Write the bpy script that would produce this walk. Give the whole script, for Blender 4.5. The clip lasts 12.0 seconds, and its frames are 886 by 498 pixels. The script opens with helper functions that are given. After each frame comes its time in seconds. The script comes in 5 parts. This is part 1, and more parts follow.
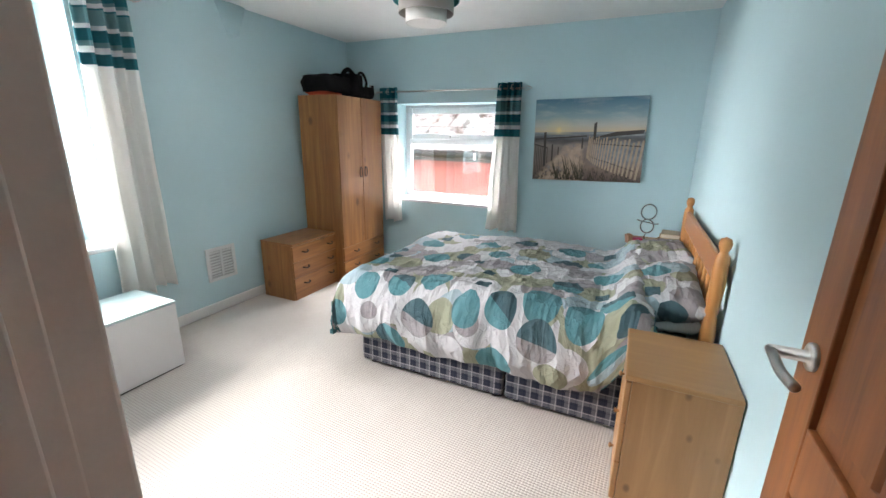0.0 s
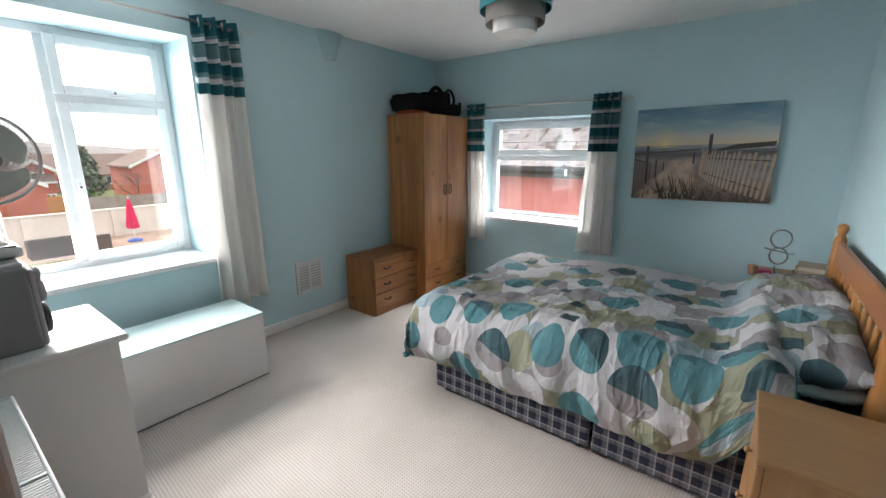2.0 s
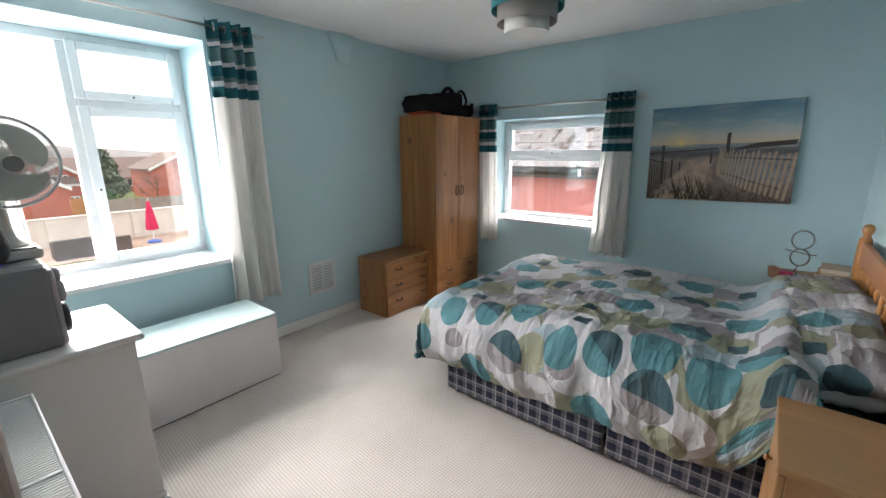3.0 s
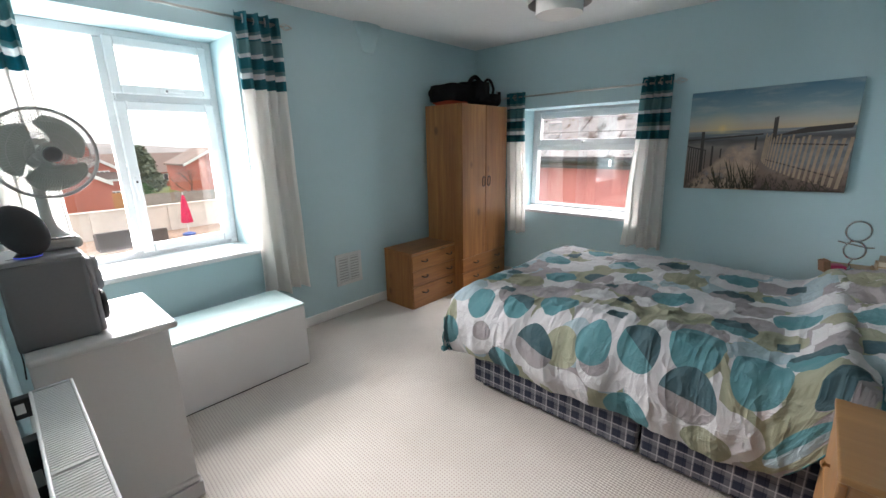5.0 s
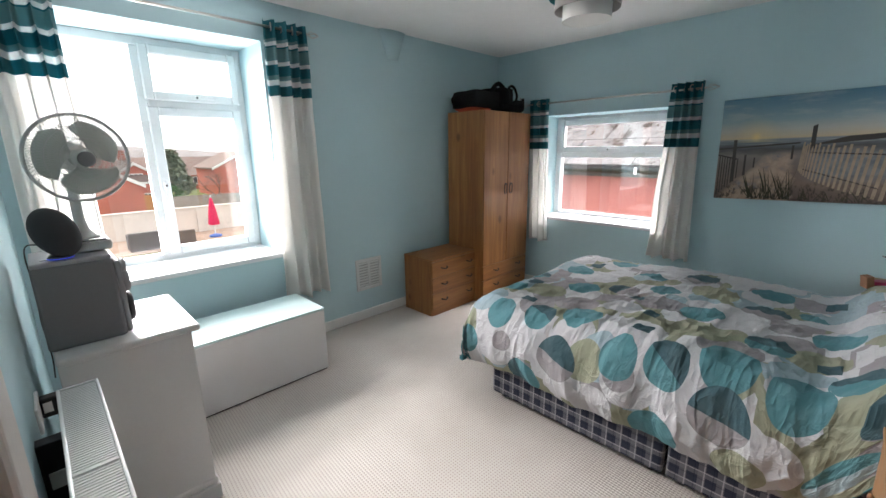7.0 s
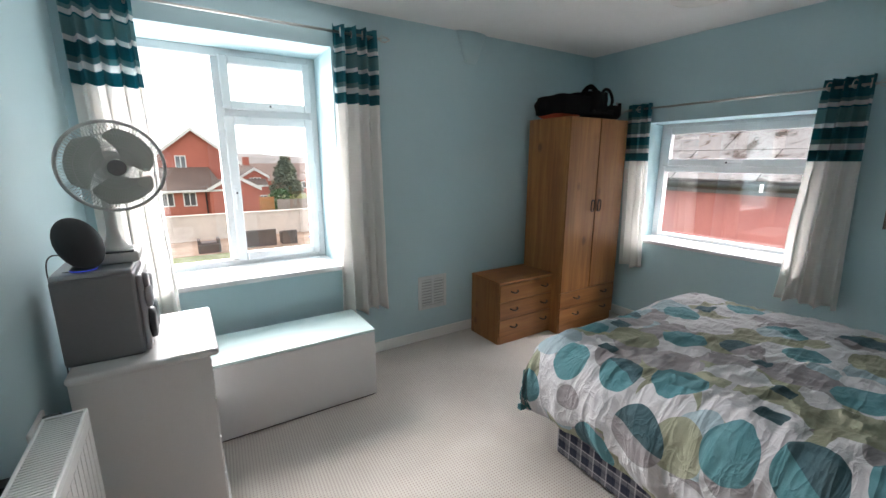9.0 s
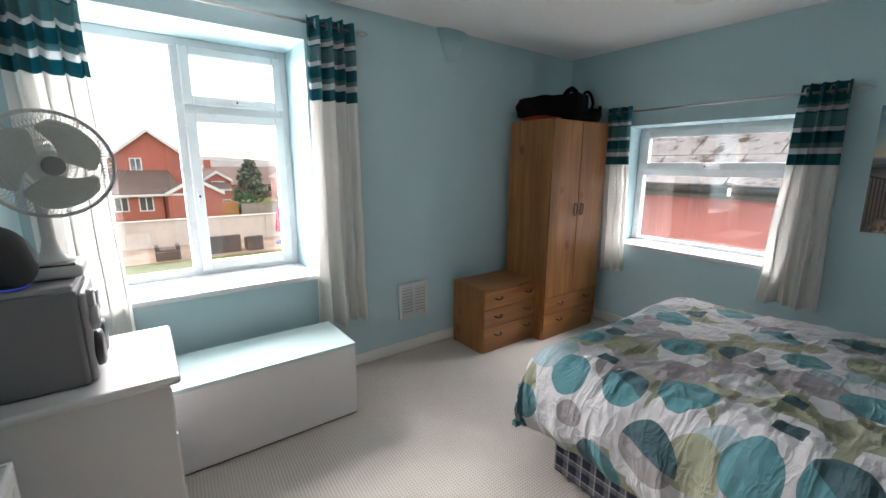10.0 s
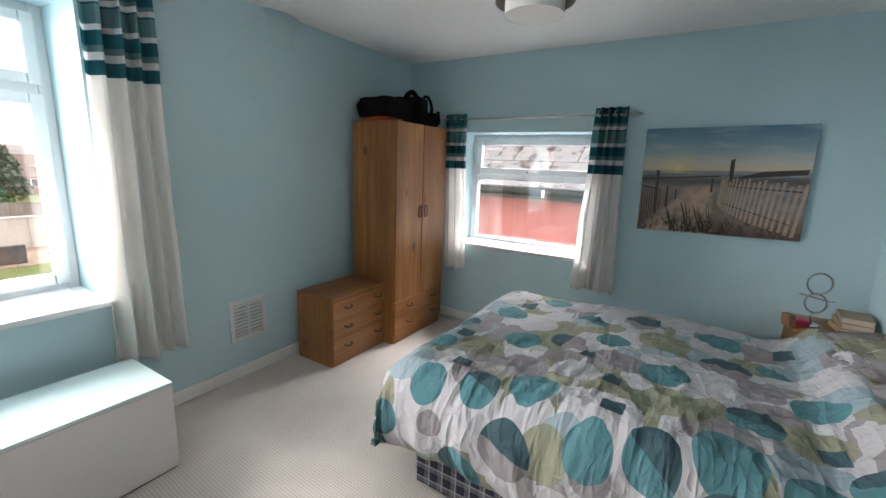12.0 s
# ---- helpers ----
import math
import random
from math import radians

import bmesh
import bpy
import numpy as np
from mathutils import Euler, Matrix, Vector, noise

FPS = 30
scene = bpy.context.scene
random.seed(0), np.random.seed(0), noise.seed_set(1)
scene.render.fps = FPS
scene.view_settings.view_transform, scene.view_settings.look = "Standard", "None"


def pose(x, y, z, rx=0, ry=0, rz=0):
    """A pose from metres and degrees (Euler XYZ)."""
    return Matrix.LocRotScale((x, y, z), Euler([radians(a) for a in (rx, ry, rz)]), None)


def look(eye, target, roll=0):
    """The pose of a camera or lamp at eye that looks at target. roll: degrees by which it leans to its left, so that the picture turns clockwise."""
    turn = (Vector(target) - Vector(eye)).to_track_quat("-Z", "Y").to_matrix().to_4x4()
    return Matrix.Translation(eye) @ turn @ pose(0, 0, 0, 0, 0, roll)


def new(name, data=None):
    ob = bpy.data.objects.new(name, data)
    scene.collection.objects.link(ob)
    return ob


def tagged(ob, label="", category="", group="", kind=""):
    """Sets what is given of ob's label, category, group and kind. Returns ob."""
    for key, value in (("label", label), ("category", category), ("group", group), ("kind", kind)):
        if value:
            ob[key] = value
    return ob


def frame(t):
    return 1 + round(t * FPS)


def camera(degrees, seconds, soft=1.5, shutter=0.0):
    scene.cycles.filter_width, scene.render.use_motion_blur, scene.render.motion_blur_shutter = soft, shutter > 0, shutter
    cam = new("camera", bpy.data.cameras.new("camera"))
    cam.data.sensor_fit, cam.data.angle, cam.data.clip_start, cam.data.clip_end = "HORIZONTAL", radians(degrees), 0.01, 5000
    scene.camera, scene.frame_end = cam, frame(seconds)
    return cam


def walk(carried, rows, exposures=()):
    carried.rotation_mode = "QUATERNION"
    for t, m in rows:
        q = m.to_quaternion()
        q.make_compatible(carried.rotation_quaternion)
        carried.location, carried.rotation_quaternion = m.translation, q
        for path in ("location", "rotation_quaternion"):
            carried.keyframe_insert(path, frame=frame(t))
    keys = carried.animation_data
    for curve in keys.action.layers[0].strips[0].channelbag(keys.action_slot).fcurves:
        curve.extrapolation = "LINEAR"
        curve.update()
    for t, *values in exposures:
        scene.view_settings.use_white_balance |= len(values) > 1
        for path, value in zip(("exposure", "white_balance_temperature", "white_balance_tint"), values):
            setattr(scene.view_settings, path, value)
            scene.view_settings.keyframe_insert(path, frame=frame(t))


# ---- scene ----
cam = camera(94.6, 12.0)
PATH = [
    (0, (0.049, 0.295, 1.488), (-0.752, 2.048, 0.951), 1.0),
    (0.5, (0.014, 0.342, 1.48), (-0.867, 2.055, 0.942), 0.9),
    (1, (0.001, 0.412, 1.488), (-1.002, 2.06, 0.964), 0.5),
    (1.5, (0.006, 0.453, 1.492), (-1.083, 2.053, 0.99), 0.3),
    (2, (0.0, 0.465, 1.498), (-1.171, 2.017, 1.027), -0.0),
    (2.5, (-0.002, 0.476, 1.496), (-1.196, 2.013, 1.032), -0.1),
    (3, (0.002, 0.477, 1.497), (-1.219, 1.992, 1.031), -0.4),
    (5, (-0.038, 0.497, 1.475), (-1.344, 1.927, 0.978), -1.1),
    (5.5, (-0.025, 0.501, 1.48), (-1.354, 1.912, 0.985), -1.2),
    (6, (-0.024, 0.498, 1.483), (-1.363, 1.901, 0.995), -1.2),
    (6.5, (-0.019, 0.501, 1.485), (-1.373, 1.894, 1.006), -1.0),
    (7, (-0.06, 0.512, 1.48), (-1.44, 1.882, 1.011), -0.7),
    (9, (-0.217, 0.845, 1.49), (-1.868, 1.89, 1.066), 0.0),
    (9.5, (-0.258, 0.855, 1.48), (-1.918, 1.89, 1.064), 0.1),
    (10, (-0.387, 0.85, 1.474), (-1.959, 2.018, 1.07), 0.3),
    (10.5, (-0.475, 0.855, 1.486), (-1.869, 2.229, 1.074), 1.1),
    (11, (-0.488, 0.881, 1.495), (-1.72, 2.403, 1.091), 1.6),
    (11.5, (-0.49, 0.914, 1.499), (-1.583, 2.541, 1.1), 2.1),
    (12, (-0.497, 0.919, 1.499), (-1.514, 2.594, 1.102), 2.2),
]
walk(cam, [(t, look(eye, target, roll)) for t, eye, target, roll in PATH],
     exposures=[(0.0, 0.82), (0.5, 0.68), (1.0, 0.30), (1.5, 0.12), (3.0, 0.12), (7.0, 0.14), (9.0, -0.06), (10.5, -0.03), (12.0, 0.16)])


# ---- world and light ----
world = bpy.data.worlds.new("overcast_sky")
scene.world = world
world.use_nodes = True
wn = world.node_tree.nodes
wl = world.node_tree.links
sky = wn.new("ShaderNodeTexSky")
sky.sky_type = "NISHITA"
sky.sun_disc = False
sky.sun_elevation = radians(38)
sky.sun_rotation = radians(250)
sky.dust_density = 6.0
soften = wn.new("ShaderNodeMix")
soften.data_type = "RGBA"
soften.inputs[0].default_value = 0.8
soften.inputs[7].default_value = (19.0, 19.0, 19.2, 1)
wl.new(sky.outputs[0], soften.inputs[6])
wl.new(soften.outputs[2], wn["Background"].inputs[0])
wn["Background"].inputs[1].default_value = 0.13

sun_data = bpy.data.lights.new("sun", "SUN")
sun_data.energy = 2.0
sun_data.angle = radians(20)
sun_data.color = (1.0, 0.96, 0.9)
sun = new("sun", sun_data)
sun.matrix_world = look((-10, -4, 9), (0, 0, 0))


def outside_lamp(name, eye, target, sx, sy, power, tint, cone):
    """Adds an unseen lamp outside a window's opening, mostly in the bright sky's stead."""
    d = bpy.data.lights.new(name, "AREA")
    d.shape, d.size, d.size_y, d.energy, d.color = "RECTANGLE", sx, sy, power, tint
    d.spread = radians(cone)
    ob = new(name, d)
    ob.matrix_world = look(eye, target)
    return ob


TINT = (1.0, 0.955, 0.97)
outside_lamp("sky_light_west_low", (-14.0, 1.4, 6.1), (-3.0, 1.3, 1.5), 12.0, 3.2, 1300, TINT, 62)
outside_lamp("sky_light_west", (-7.8, 1.2, 5.4), (-3.0, 1.2, 1.6), 8.0, 3.2, 600, TINT, 95)
outside_lamp("sky_light_southwest", (-12.0, -4.6, 2.8), (-2.5, 1.3, 1.5), 5.8, 4.6, 450, TINT, 52)
# fill lamp added unseen below the sill, lifts the ceiling and east wall
outside_lamp("fill_light_west_sill", (-3.72, 1.16, 0.60), (0.3, 1.9, 2.1), 1.1, 0.3, 95, TINT, 150)
outside_lamp("sky_light_north", (-1.84, 6.6, 3.5), (-1.84, 4.3, 1.3), 2.6, 1.5, 350, TINT, 100)


# ---- helpers for meshes and materials ----
def link_bm(name, bm, material, smooth=False):
    me = bpy.data.meshes.new(name)
    bmesh.ops.recalc_face_normals(bm, faces=bm.faces)
    bm.to_mesh(me)
    bm.free()
    for p in me.polygons:
        p.use_smooth = smooth
    mats = material if isinstance(material, (list, tuple)) else [material]
    for m in mats:
        me.materials.append(m)
    return new(name, me)


def face_up(ob):
    """Turns an open sheet so that its front looks up."""
    if sum(p.normal.z * p.area for p in ob.data.polygons) < 0:
        ob.data.flip_normals()


def part(name, bm, material, parent, label="", smooth=False):
    ob = link_bm(name, bm, material, smooth)
    ob.parent = parent
    if label:
        tagged(ob, label)
    return ob


def thing(name, m, label, category, group="", kind=""):
    ob = new(name)
    ob.empty_display_size = 0.1
    ob.matrix_world = m
    return tagged(ob, label, category, group, kind)


def structure(name, bm, material, label, category="", smooth=False):
    return tagged(link_bm(name, bm, material, smooth), label, category or name.split("_")[0], kind="structure")


def add_box(bm, x0, x1, y0, y1, z0, z1, bevel=0.0, seg=2):
    b = bmesh.new()
    bmesh.ops.create_cube(b, size=1)
    for v in b.verts:
        v.co = Vector(((x0 + x1) / 2 + v.co.x * (x1 - x0), (y0 + y1) / 2 + v.co.y * (y1 - y0), (z0 + z1) / 2 + v.co.z * (z1 - z0)))
    if bevel:
        bmesh.ops.bevel(b, geom=list(b.edges), offset=bevel, segments=seg, affect="EDGES", profile=0.5)
    join(bm, b)
    return bm


def join(bm, other, m=None):
    if m is not None:
        bmesh.ops.transform(other, matrix=m, verts=other.verts)
    me = bpy.data.meshes.new("tmp")
    other.to_mesh(me)
    other.free()
    bm.from_mesh(me)
    bpy.data.meshes.remove(me)


def box(x0, x1, y0, y1, z0, z1, bevel=0.0, seg=2):
    return add_box(bmesh.new(), x0, x1, y0, y1, z0, z1, bevel, seg)


def lathe(profile, n=32, cap=True):
    """A turned shape from (radius, height) pairs."""
    bm = bmesh.new()
    rings = []
    for r, z in profile:
        rings.append([bm.verts.new((r * math.cos(2 * math.pi * i / n), r * math.sin(2 * math.pi * i / n), z)) for i in range(n)])
    for a, b in zip(rings, rings[1:]):
        for i in range(n):
            bm.faces.new((a[i], a[(i + 1) % n], b[(i + 1) % n], b[i]))
    if cap:
        bm.faces.new(rings[0][::-1])
        bm.faces.new(rings[-1])
    return bm


def tube(points, r, n=8, closed=False, smooth_steps=1):
    """A round bar that follows the points."""
    pts = [Vector(p) for p in points]
    if smooth_steps > 1:
        fine = []
        m = len(pts)
        for i in range(m if closed else m - 1):
            p0 = pts[(i - 1) % m] if closed or i else pts[i]
            p1, p2 = pts[i], pts[(i + 1) % m]
            p3 = pts[(i + 2) % m] if closed or i + 2 < m else p2
            for k in range(smooth_steps):
                t = k / smooth_steps
                fine.append(0.5 * (2 * p1 + (p2 - p0) * t + (2 * p0 - 5 * p1 + 4 * p2 - p3) * t * t + (3 * p1 - p0 - 3 * p2 + p3) * t ** 3))
        if not closed:
            fine.append(pts[-1])
        pts = fine
    bm = bmesh.new()
    rings = []
    m = len(pts)
    side = None
    for i, p in enumerate(pts):
        a = pts[(i - 1) % m] if closed or i else p
        b = pts[(i + 1) % m] if closed or i < m - 1 else p
        d = (b - a).normalized()
        if side is None:
            side = d.orthogonal().normalized()
        side = (side - d * side.dot(d)).normalized()
        up = d.cross(side)
        rings.append([bm.verts.new(p + r * (math.cos(2 * math.pi * k / n) * side + math.sin(2 * math.pi * k / n) * up)) for k in range(n)])
    for i in range(m if closed else m - 1):
        a, b = rings[i], rings[(i + 1) % m]
        for k in range(n):
            bm.faces.new((a[k], a[(k + 1) % n], b[(k + 1) % n], b[k]))
    if not closed:
        bm.faces.new(rings[0][::-1])
        bm.faces.new(rings[-1])
    return bm


class Nodes:
    """Short hand for node materials."""

    def __init__(self, name, rough=0.6, metal=0.0, color=(0.5, 0.5, 0.5), spec=0.5):
        self.mat = bpy.data.materials.new(name)
        self.mat.use_nodes = True
        self.t = self.mat.node_tree
        self.b = self.t.nodes["Principled BSDF"]
        self.b.inputs["Roughness"].default_value = rough
        self.b.inputs["Metallic"].default_value = metal
        self.b.inputs["Base Color"].default_value = (*color, 1)
        self.b.inputs["Specular IOR Level"].default_value = spec

    def node(self, kind, **values):
        n = self.t.nodes.new("ShaderNode" + kind)
        for k, v in values.items():
            if k == "op":
                n.operation = v
            elif k == "dtype":
                n.data_type = v
            elif k == "feature":
                n.feature = v
            elif k == "distance":
                n.distance = v
            elif k == "blend":
                n.blend_type = v
        return n

    def link(self, a, b):
        self.t.links.new(a, b)

    def put(self, value, socket):
        if hasattr(value, "is_linked"):
            self.link(value, socket)
        elif isinstance(value, tuple) and len(value) == 3 and socket.type == "RGBA":
            socket.default_value = (*value, 1)
        else:
            socket.default_value = value

    def coords(self, scale=(1, 1, 1), kind="Object", rot=(0, 0, 0)):
        c = self.node("TexCoord")
        m = self.node("Mapping")
        m.inputs["Scale"].default_value = scale
        m.inputs["Rotation"].default_value = rot
        self.link(c.outputs[kind], m.inputs["Vector"])
        return m.outputs[0]

    def noise(self, vec, scale, detail=4, rough=0.55, distort=0.0):
        n = self.node("TexNoise")
        self.link(vec, n.inputs["Vector"])
        n.inputs["Scale"].default_value = scale
        n.inputs["Detail"].default_value = detail
        n.inputs["Roughness"].default_value = rough
        n.inputs["Distortion"].default_value = distort
        return n.outputs["Fac"]

    def voronoi(self, vec, scale, feature="F1", distance="EUCLIDEAN", rand=1.0):
        n = self.node("TexVoronoi", feature=feature, distance=distance)
        self.link(vec, n.inputs["Vector"])
        n.inputs["Scale"].default_value = scale
        n.inputs["Randomness"].default_value = rand
        return n

    def math(self, op, a, b=0.0, c=0.0):
        n = self.node("Math", op=op)
        for i, v in enumerate((a, b, c)):
            self.put(v, n.inputs[i])
        return n.outputs[0]

    def mix(self, fac, a, b, blend="MIX"):
        n = self.node("Mix", dtype="RGBA", blend=blend)
        self.put(fac, n.inputs[0])
        self.put(a, n.inputs[6])
        self.put(b, n.inputs[7])
        return n.outputs[2]

    def ramp(self, fac, stops, constant=False):
        n = self.node("ValToRGB")
        r = n.color_ramp
        if constant:
            r.interpolation = "CONSTANT"
        while len(r.elements) > 1:
            r.elements.remove(r.elements[-1])
        r.elements[0].position = stops[0][0]
        r.elements[0].color = (*stops[0][1], 1)
        for p, c in stops[1:]:
            r.elements.new(p).color = (*c, 1)
        self.link(fac, n.inputs[0])
        return n.outputs[0]

    def bump(self, height, strength=0.2, dist=0.01, under=None):
        n = self.node("Bump")
        n.inputs["Strength"].default_value = strength
        n.inputs["Distance"].default_value = dist
        self.link(height, n.inputs["Height"])
        if under is not None:
            self.link(under, n.inputs["Normal"])
        self.link(n.outputs[0], self.b.inputs["Normal"])
        return n.outputs[0]

    def color(self, socket):
        self.put(socket, self.b.inputs["Base Color"])

    def rough(self, socket):
        self.put(socket, self.b.inputs["Roughness"])


def plain(name, color, rough=0.5, metal=0.0, grain=120.0, amount=0.08, bump=0.1, stain=3.0, spec=0.5):
    """A painted or moulded surface: one colour, faint stains, fine grain."""
    n = Nodes(name, rough, metal, color, spec)
    v = n.coords()
    a = n.noise(v, grain, 3)
    s = n.noise(v, stain, 4)
    k = n.math("ADD", n.math("MULTIPLY", a, 0.4), n.math("MULTIPLY", s, 0.6))
    lo = tuple(max(0.0, c * (1 - amount)) for c in color)
    hi = tuple(min(1.0, c * (1 + amount)) for c in color)
    n.color(n.ramp(k, [(0.3, lo), (0.7, hi)]))
    n.rough(n.math("ADD", n.math("MULTIPLY", s, 0.14), rough - 0.07))
    if bump:
        n.bump(a, bump, 0.002)
    return n.mat


def wood(name, light, dark, scale=1.0, rough=0.42, axis="z", knots=0.5, knot_scale=3.2):
    """Knotty pine with grain along one axis."""
    n = Nodes(name, rough)
    stretch = {"z": (14, 14, 0.9), "x": (0.9, 14, 14), "y": (14, 0.9, 14)}[axis]
    v = n.coords(tuple(s * scale for s in stretch))
    g = n.noise(v, 1.6, 6, 0.6, 0.7)
    broad = n.noise(n.coords(tuple(s * scale * 0.35 for s in stretch)), 1.1, 2)
    fine = n.noise(n.coords(tuple(s * scale * 8 for s in stretch)), 1.5, 3)
    k = n.math("ADD", n.math("MULTIPLY", g, 0.55), n.math("MULTIPLY", broad, 0.45))
    col = n.ramp(k, [(0.36, dark), (0.52, tuple((a + b) / 2 for a, b in zip(light, dark))), (0.64, light)])
    kn = n.voronoi(n.coords({"z": (1.6, 1.6, 1), "x": (1, 1.6, 1.6), "y": (1.6, 1, 1.6)}[axis]), knot_scale)
    spot = n.ramp(kn.outputs["Distance"], [(0.07, (1, 1, 1)), (0.17, (0, 0, 0))])
    col = n.mix(n.math("MULTIPLY", spot, knots), col, tuple(c * 0.32 for c in dark))
    n.color(col)
    n.rough(n.math("ADD", n.math("MULTIPLY", g, 0.2), rough - 0.1))
    n.bump(fine, 0.12, 0.001)
    return n.mat


# ---- materials ----
def make_wall_paint():
    n = Nodes("blue_wall_paint", 0.6, spec=0.3)
    v = n.coords()
    n.color(n.ramp(n.noise(v, 1.3, 5), [(0.3, (0.455, 0.62, 0.66)), (0.7, (0.49, 0.66, 0.70))]))
    big = n.noise(v, 2.2, 3)
    fine = n.noise(v, 160, 3)
    n.bump(n.math("ADD", n.math("MULTIPLY", big, 6.0), fine), 0.25, 0.0025)
    return n.mat


def make_carpet():
    n = Nodes("cream_loop_carpet", 0.95, spec=0.1)
    v = n.coords((1, 1, 1), rot=(0, 0, 0.06))
    sep = n.node("SeparateXYZ")
    n.link(v, sep.inputs[0])
    row = n.math("SINE", n.math("MULTIPLY", sep.outputs[1], 2 * math.pi / 0.0148))
    loop = n.math("SINE", n.math("MULTIPLY", sep.outputs[0], 2 * math.pi / 0.0148))
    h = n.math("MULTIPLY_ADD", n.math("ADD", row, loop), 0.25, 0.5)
    fuzz = n.noise(v, 300, 3)
    stain = n.noise(v, 2.6, 5)
    base = n.ramp(stain, [(0.3, (0.53, 0.49, 0.45)), (0.68, (0.59, 0.55, 0.51))])
    # shade in the low gaps between loops, darkened in the colour
    gap_shade = n.ramp(h, [(0.02, (0.52, 0.49, 0.47)), (0.30, (1, 1, 1))])
    n.color(n.mix(1.0, base, gap_shade, "MULTIPLY"))
    n.bump(n.math("ADD", h, n.math("MULTIPLY", fuzz, 0.5)), 0.6, 0.004)
    return n.mat


def make_glass():
    n = Nodes("window_glass")
    t = n.t
    t.nodes.remove(n.b)
    clear = n.node("BsdfTransparent")
    gloss = n.node("BsdfGlossy")
    gloss.inputs["Roughness"].default_value = 0.0
    f = n.node("Fresnel")
    f.inputs[0].default_value = 1.7
    m = n.node("MixShader")
    n.link(f.outputs[0], m.inputs[0])
    n.link(clear.outputs[0], m.inputs[1])
    n.link(gloss.outputs[0], m.inputs[2])
    n.link(m.outputs[0], t.nodes["Material Output"].inputs[0])
    return n.mat


M_WALL = make_wall_paint()
M_CARPET = make_carpet()
M_GLASS = make_glass()
M_CEIL = plain("ceiling_paint", (0.82, 0.82, 0.81), 0.8, amount=0.03, bump=0.2, grain=40)
M_WHITE = plain("white_gloss_paint", (0.80, 0.80, 0.78), 0.35, amount=0.03, bump=0.03)
M_UPVC = plain("white_upvc", (0.70, 0.71, 0.72), 0.28, amount=0.02, bump=0.0)
M_LAMINATE = plain("white_laminate", (0.68, 0.67, 0.67), 0.3, amount=0.03, bump=0.03)
M_CHEST = plain("white_chest_paint", (0.64, 0.63, 0.62), 0.35, amount=0.03, bump=0.04)
M_LID = plain("pale_aqua_laminate", (0.56, 0.70, 0.70), 0.3, amount=0.03, bump=0.03)
M_LINING = plain("painted_door_lining", (0.70, 0.66, 0.63), 0.5, amount=0.05, bump=0.08)
M_PINE = wood("pine_veneer", (0.39, 0.18, 0.058), (0.19, 0.072, 0.021), 1.0, 0.42, "z", 0.7)
M_PINE_Y = wood("pine_veneer_across", (0.39, 0.18, 0.058), (0.205, 0.08, 0.024), 1.0, 0.42, "y", 0.4)
M_PALE = wood("pale_pine", (0.37, 0.20, 0.085), (0.25, 0.125, 0.048), 0.9, 0.38, "z", 0.85, 6.5)
M_PALE_X = wood("pale_pine_top", (0.37, 0.205, 0.085), (0.28, 0.145, 0.056), 0.9, 0.36, "x", 0.4)
M_HEAD = wood("orange_pine", (0.47, 0.22, 0.07), (0.36, 0.15, 0.045), 1.0, 0.33, "z", 0.3)
M_HEAD_Y = wood("orange_pine_rail", (0.40, 0.17, 0.06), (0.28, 0.11, 0.035), 1.0, 0.33, "y", 0.3)
M_DOOR = wood("stained_door_pine", (0.46, 0.18, 0.062), (0.15, 0.05, 0.016), 0.8, 0.38, "z", 0.7)
M_STEEL = plain("brushed_steel", (0.55, 0.54, 0.52), 0.3, 1.0, amount=0.05, bump=0.03)
M_CHROME = plain("chrome", (0.62, 0.63, 0.65), 0.16, 1.0, amount=0.03, bump=0.0)
M_BRONZE = plain("dark_bronze", (0.05, 0.04, 0.035), 0.4, 0.6, amount=0.1)
M_BLACK = plain("black_fabric", (0.006, 0.006, 0.007), 0.9, amount=0.3, bump=0.5, grain=300, spec=0.12)
M_BLACKP = plain("black_plastic", (0.02, 0.02, 0.022), 0.4, amount=0.1)
M_RADIATOR = plain("radiator_enamel", (0.78, 0.78, 0.77), 0.3, amount=0.03, bump=0.02)


# ---- the room ----
XL, XR, YS, YN, ZC = -3.04, 0.50, 0.40, 4.37, 2.46
BW = (0.56, 1.765, 0.735, 2.21)      # big window: y0, y1, z0, z1
SW = (-2.455, -1.22, 0.755, 1.81)   # small window: x0, x1, z0, z1
DOORWAY = (-0.366, 0.41, 2.03)     # x0, x1, height
TL, TN, TS = 0.50, 0.40, 0.10       # wall thicknesses

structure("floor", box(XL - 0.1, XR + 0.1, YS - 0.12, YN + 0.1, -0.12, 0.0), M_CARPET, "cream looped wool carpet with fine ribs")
structure("ceiling", box(XL - TL, XR + 0.2, YS - TS, YN + TN, ZC, ZC + 0.15), M_CEIL, "plain white plastered ceiling")

bm = bmesh.new()
y0, y1, z0, z1 = BW
add_box(bm, XL - TL, XL, YS - TS, y0, 0, ZC)
add_box(bm, XL - TL, XL, y1, YN, 0, ZC)
add_box(bm, XL - TL, XL, y0, y1, 0, z0)
add_box(bm, XL - TL, XL, y0, y1, z1, ZC)
structure("wall_west", bm, M_WALL, "pale blue painted plaster wall with a deep window opening", "wall")

bm = bmesh.new()
x0, x1, z0, z1 = SW
add_box(bm, XL - TL, x0, YN, YN + TN, 0, ZC)
add_box(bm, x1, XR + 0.2, YN, YN + TN, 0, ZC)
add_box(bm, x0, x1, YN, YN + TN, 0, z0)
add_box(bm, x0, x1, YN, YN + TN, z1, ZC)
